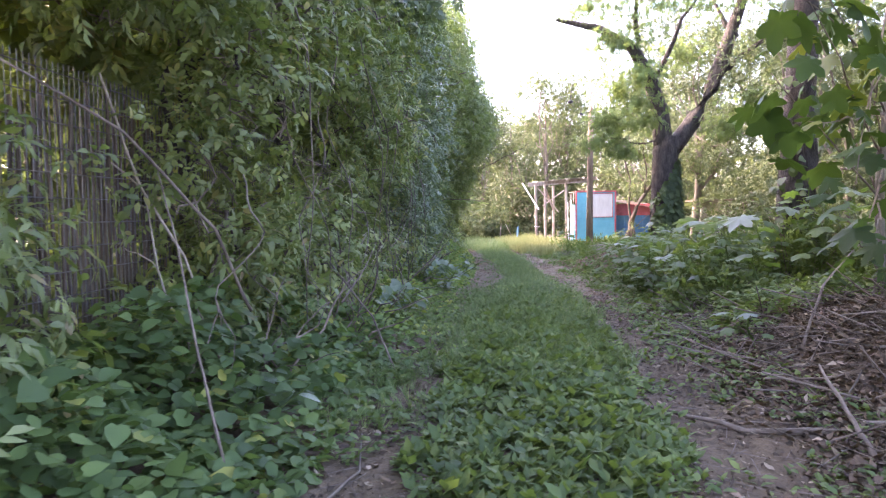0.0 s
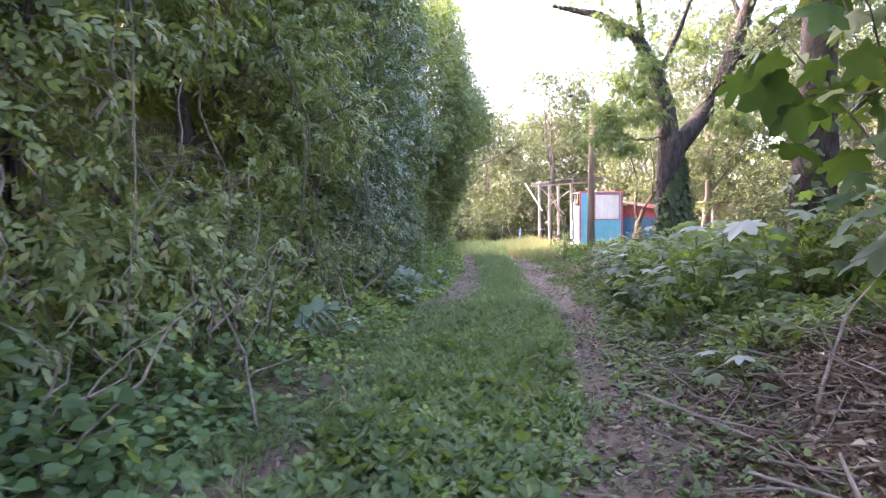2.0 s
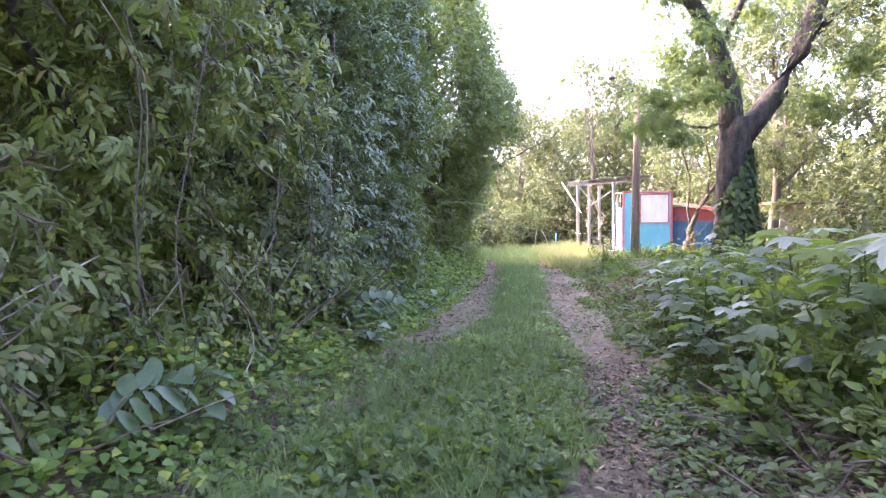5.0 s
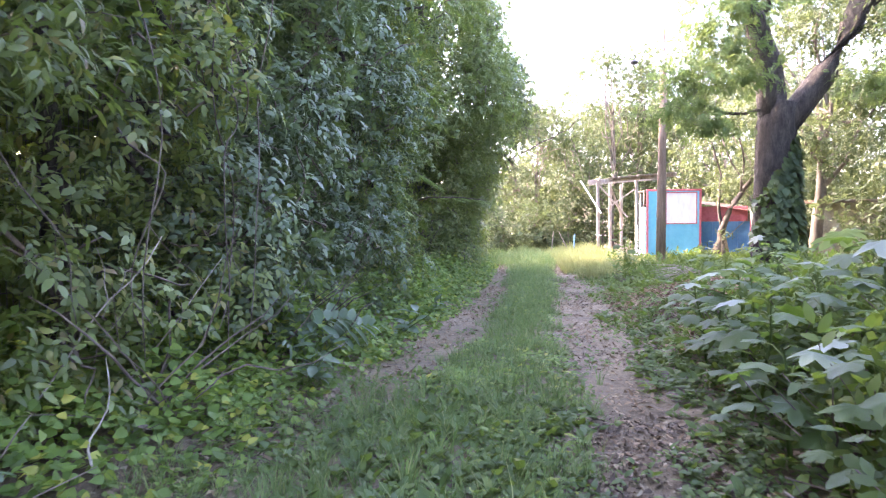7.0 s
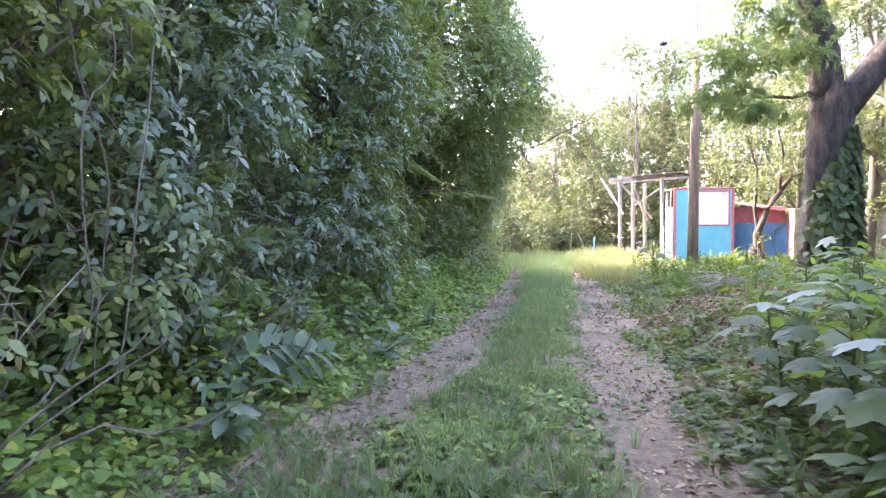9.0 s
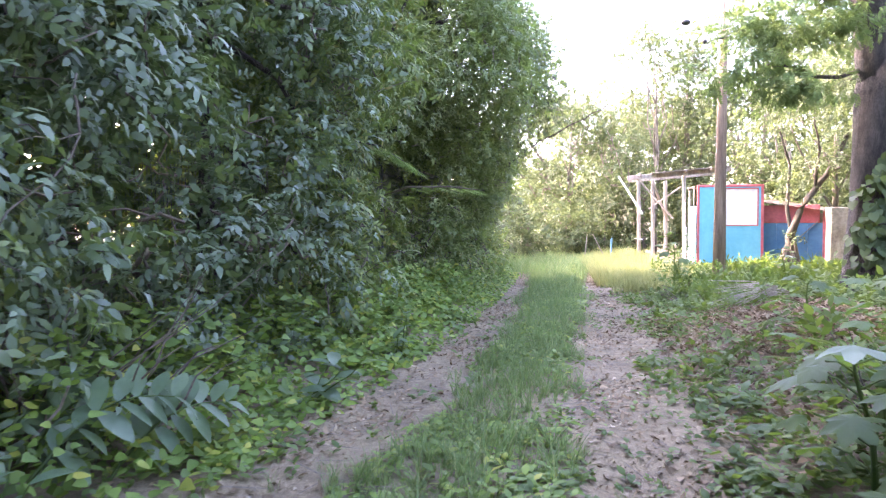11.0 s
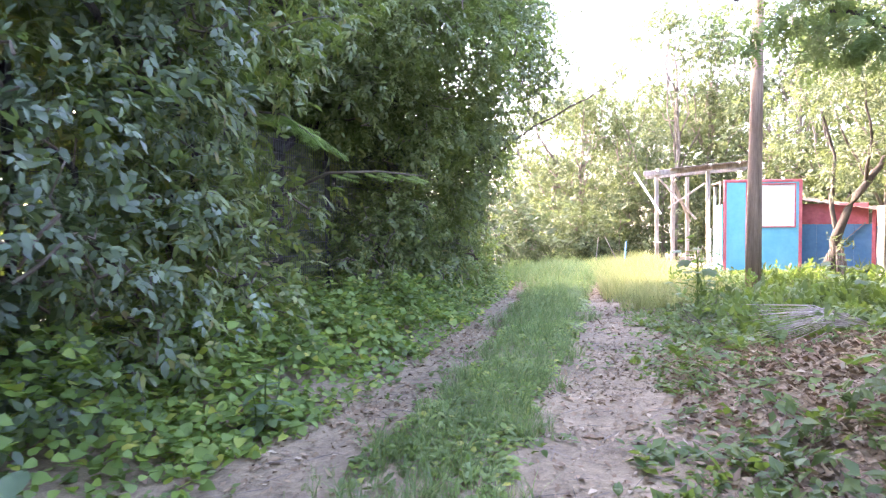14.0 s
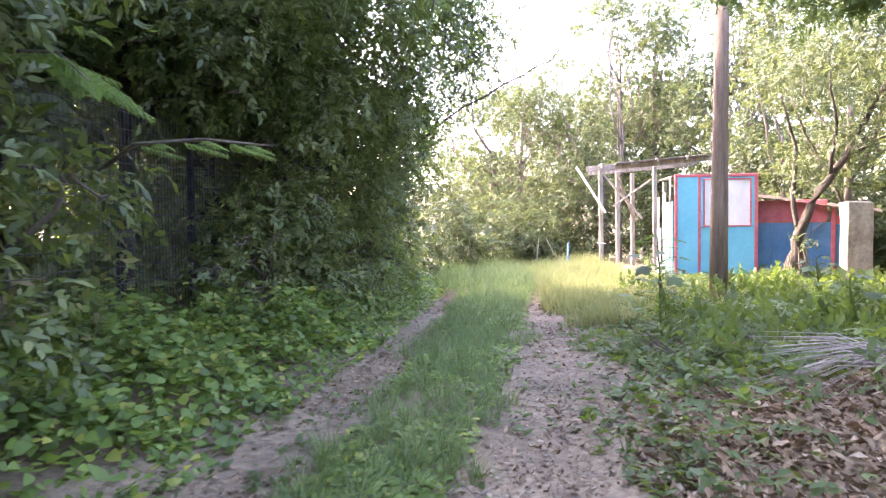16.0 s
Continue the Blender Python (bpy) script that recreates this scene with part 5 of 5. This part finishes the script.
def feathery_branch(pts, n, size, seed):
    """An arching branch with large feathery leaves."""
    ob = thing("feathery_branch", "arching branch with bright feathery compound leaves", "branch", group="feathery branches")
    bm = bmesh.new()
    tube(bm, pts, [.02 - .015 * i / (len(pts) - 1) for i in range(len(pts))], 6)
    part("stem", bm, TWIG, ob)
    r = random.Random(seed)
    P, F, U, S = [], [], [], []
    for i in range(n):
        f = .35 + .65 * i / n
        k = min(len(pts) - 2, int(f * (len(pts) - 1)))
        p = Vector(pts[k]).lerp(Vector(pts[k + 1]), f * (len(pts) - 1) - k)
        ax = (Vector(pts[k + 1]) - Vector(pts[k])).normalized()
        side = 1 if i % 2 else -1
        rachis = (ax * .6 + Vector((.3, -side * .7, -.25))).normalized()
        for j in range(9):
            q = p + rachis * size * (j + 1) / 9
            for s2 in (-1, 1):
                P.append(q)
                F.append(rachis * .5 + rachis.cross(Vector((0, 0, 1))) * s2 + Vector((0, 0, -.25)))
                U.append((0, 0, 1))
                S.append(size * .30 * (1 - .4 * j / 9))
    scatter("leaves", [pinnate(10, 3)], P, F, U, S, FEATHER, ob)


feathery_branch([(-1.2, 19.6, 2.0), (-.6, 19.3, 2.3), (-.1, 19.0, 2.2), (.3, 18.7, 1.95)], 12, .42, 1)
feathery_branch([(-.6, 20.0, 1.5), (.2, 19.3, 1.68), (.8, 19.0, 1.66), (1.25, 18.9, 1.6)], 6, .26, 2)


def dry_frond(x, y, seed):
    ob = thing("dry_frond", "dry grey palm frond lying on the leaf heap", "branch")
    r = random.Random(seed)
    z = gz(x, y)
    for k in range(44):
        a = radians(165 + r.uniform(-45, 45))
        d = Vector((math.cos(a), math.sin(a) * .8, r.uniform(-.25, .18))) * r.uniform(.5, 1.0)
        s = Vector((x + r.uniform(-.06, .06), y + r.uniform(-.06, .06), z + .12))
        bm = bmesh.new()
        tube(bm, [s, s + d * .5 + Vector((0, 0, .08)), s + d], [.0045, .004, .0015], 4)
        part("blade", bm, PALEFROND, ob)


PALEFROND = plain("dry_frond", (0.17, 0.145, 0.12), (0.36, 0.32, 0.27), 5, .8, None, .3)
dry_frond(4.95, 19.4, 5)


def crooked_tree():
    """The leaning tree with a shaggy foot between booth and shed."""
    ob = thing("crooked_tree", "crooked brown tree with a shaggy root-covered foot", "tree")
    for pts, rad in (([(8.0, 29.5, -.3), (7.95, 29.5, .4), (8.0, 29.4, .95), (8.3, 29.3, 1.7), (8.75, 29.2, 2.35), (9.1, 29.0, 3.2), (9.6, 28.8, 4.2)], [.20, .14, .095, .08, .065, .05, .03]),
                     ([(7.98, 29.4, .9), (7.9, 29.5, 1.7), (8.0, 29.6, 2.6), (7.7, 29.6, 3.6)], [.05, .045, .035, .02]),
                     ([(8.5, 29.25, 2.0), (8.5, 29.0, 2.9), (8.3, 28.8, 3.9)], [.04, .032, .018]),
                     ([(8.75, 29.2, 2.35), (9.4, 29.3, 2.7), (10.1, 29.2, 2.9)], [.035, .028, .014])):
        bm = bmesh.new()
        tube(bm, [p for a, c in zip(pts, pts[1:]) for p in bent(a, c, 3, .06, a[2])[:3]] + [pts[-1]], list(np.interp(np.linspace(0, len(pts) - 1, 3 * (len(pts) - 1) + 1), range(len(pts)), rad)), 9, .3, 3)
        part("limb", bm, BROWNBARK, ob, smooth=True)
    r = random.Random(4)
    for k in range(30):
        a = r.uniform(0, 6.28)
        bm = bmesh.new()
        tube(bm, [(7.96 + .15 * math.cos(a), 29.45 + .15 * math.sin(a), r.uniform(.35, .7)), (7.96 + .24 * math.cos(a), 29.45 + .24 * math.sin(a), .2), (7.96 + .3 * math.cos(a), 29.45 + .3 * math.sin(a), -.25)], [.012, .014, .012], 4)
        part("root", bm, TWIG, ob)
    blobs = [(9.6, 28.8, 4.4, 1.1, 1, .8), (8.2, 28.8, 4.2, 1.0, .9, .7), (7.6, 29.6, 3.9, .8, .8, .6), (10.2, 29.2, 3.2, .9, .8, .5), (9.2, 29, 3.5, .8, .8, .5), (8.0, 29.1, .75, .3, .3, .12), (8.9, 28.9, 2.7, .7, .6, .4), (7.9, 29.2, 2.3, .6, .6, .4), (9.9, 28.6, 2.3, .6, .6, .4), (9.0, 29.4, 4.9, 1.2, 1, .8)]
    P, F, U, S = blob_leaves(blobs, 40, .15, depth=.9)
    scatter("crown", SPRIG_BROAD, P, F, U, S, TREE, ob)


crooked_tree()


def overhanging_limb():
    ob = thing("bare_limb", "thin bare limb reaching out over the track from the trees", "branch")
    bm = bmesh.new()
    pts = [(.6, 26.4, 2.2), (1.7, 26.2, 3.0), (2.7, 26, 3.45), (3.1, 26, 3.65), (3.4, 26, 4.0), (3.75, 26, 4.3)]
    tube(bm, [p for a, c in zip(pts, pts[1:]) for p in bent(a, c, 3, .08, a[0])[:3]] + [pts[-1]], [.020 - .016 * i / 15 for i in range(16)], 6, .2)
    part("wood", bm, BARK, ob, smooth=True)


overhanging_limb()


def scrap(x, y):
    ob = thing("scrap_heap", "leaning grey boards and a faded blue sheet in the weeds", "scrap", (x, y, gz(x, y)))
    for a, c, w, mat in (((-.6, 0, 0), (-.5, .1, 1.0), .1, OLDWOOD), ((-.3, 0, 1.0), (.1, 0, 0.2), .1, OLDWOOD), ((.3, .1, 0), (.35, .2, .85), .5, BLUE2)):
        bm = bmesh.new()
        beam(bm, a, c, w, .03)
        part("board", bm, mat, ob)


scrap(3.6, 35.5)

# seedlings and stray weeds that fray the edges of the ruts
P = field(lambda y: rut_l(y) - .7, lambda y: rut_r(y) + 1.0, -2, 32, 9500, lambda x, y: (.14 + .86 * np.exp(-((y - 8.5) / 4.5) ** 2)) * patchy(x, y, 1.3, .35, .55, 9) * np.clip(1.2 - (.25 + .75 * smooth(12, 15, y)) * np.exp(-((x - rut_l(y)) / .22) ** 2) - np.exp(-((x - rut_r(y)) / .25) ** 2), .1, 1))
stuff("seedlings", "scattered small seedlings on the bare track edges", "weeds", [rosette(4, leaf4(.55), s, 45) for s in range(4)], P, flat_dirs(len(P), 0) * [1, 1, 0], up_dirs(len(P), .2), .05 + .06 * rng.random(len(P)), WEED)
# straw and bits of twig
P = field(lambda y: rut_l(y) - .6, lambda y: rut_r(y) + 1.2, -1, 26, 3500, lambda x, y: np.full_like(x, .6))
P[:, 2] += .012
stuff("straw", "pale straw and twig bits on the track", "straw", [([(-.012, 0, 0), (.012, 0, 0), (.01, 1, .02), (-.01, 1, .02), (0, .5, .03)], [(0, 1, 4), (1, 2, 4), (2, 3, 4), (3, 0, 4)])], P, flat_dirs(len(P), 0) * [1, 1, 0], up_dirs(len(P), .05), .08 + .25 * rng.random(len(P)) ** 2, TWIG)


# ---- vines hanging down the overgrown edge ----
def hanging_vine(y, top, seed):
    ob = thing("hanging_vine", "thin bare grey-brown vine hanging down the foliage", "vine", group="hanging vines")
    r = random.Random(seed)
    a = Vector((wall_x(y) - .1 + .05 * top, y, top))
    c = Vector((wall_x(y) + r.uniform(.0, .3), y + r.uniform(-1.3, 1.3), r.uniform(.2, .8)))
    bm = bmesh.new()
    pts = bent(a, c, 12, .35, seed)
    tube(bm, pts, [.0075 - .0035 * i / 12 for i in range(13)], 5)
    part("stem", bm, VINE, ob, smooth=True)
    for k in range(3):
        p = pts[r.randrange(2, 11)]
        bm = bmesh.new()
        tube(bm, bent(p, p + Vector((r.uniform(-.1, .35), r.uniform(-.5, .5), r.uniform(-.6, .1))), 5, .12, seed + k), [.004, .0036, .0032, .003, .0025, .0015], 4)
        part("shoot", bm, VINE, ob)


VINE = plain("vine_bark", (0.07, 0.055, 0.042), (0.17, 0.14, 0.11), 6, .9, None, .3)
for i in range(16):
    hanging_vine(5.4 + i * .55 + .2 * math.sin(i * 2.7), 1.6 + 1.9 * abs(math.sin(i * 1.9)), 700 + i)
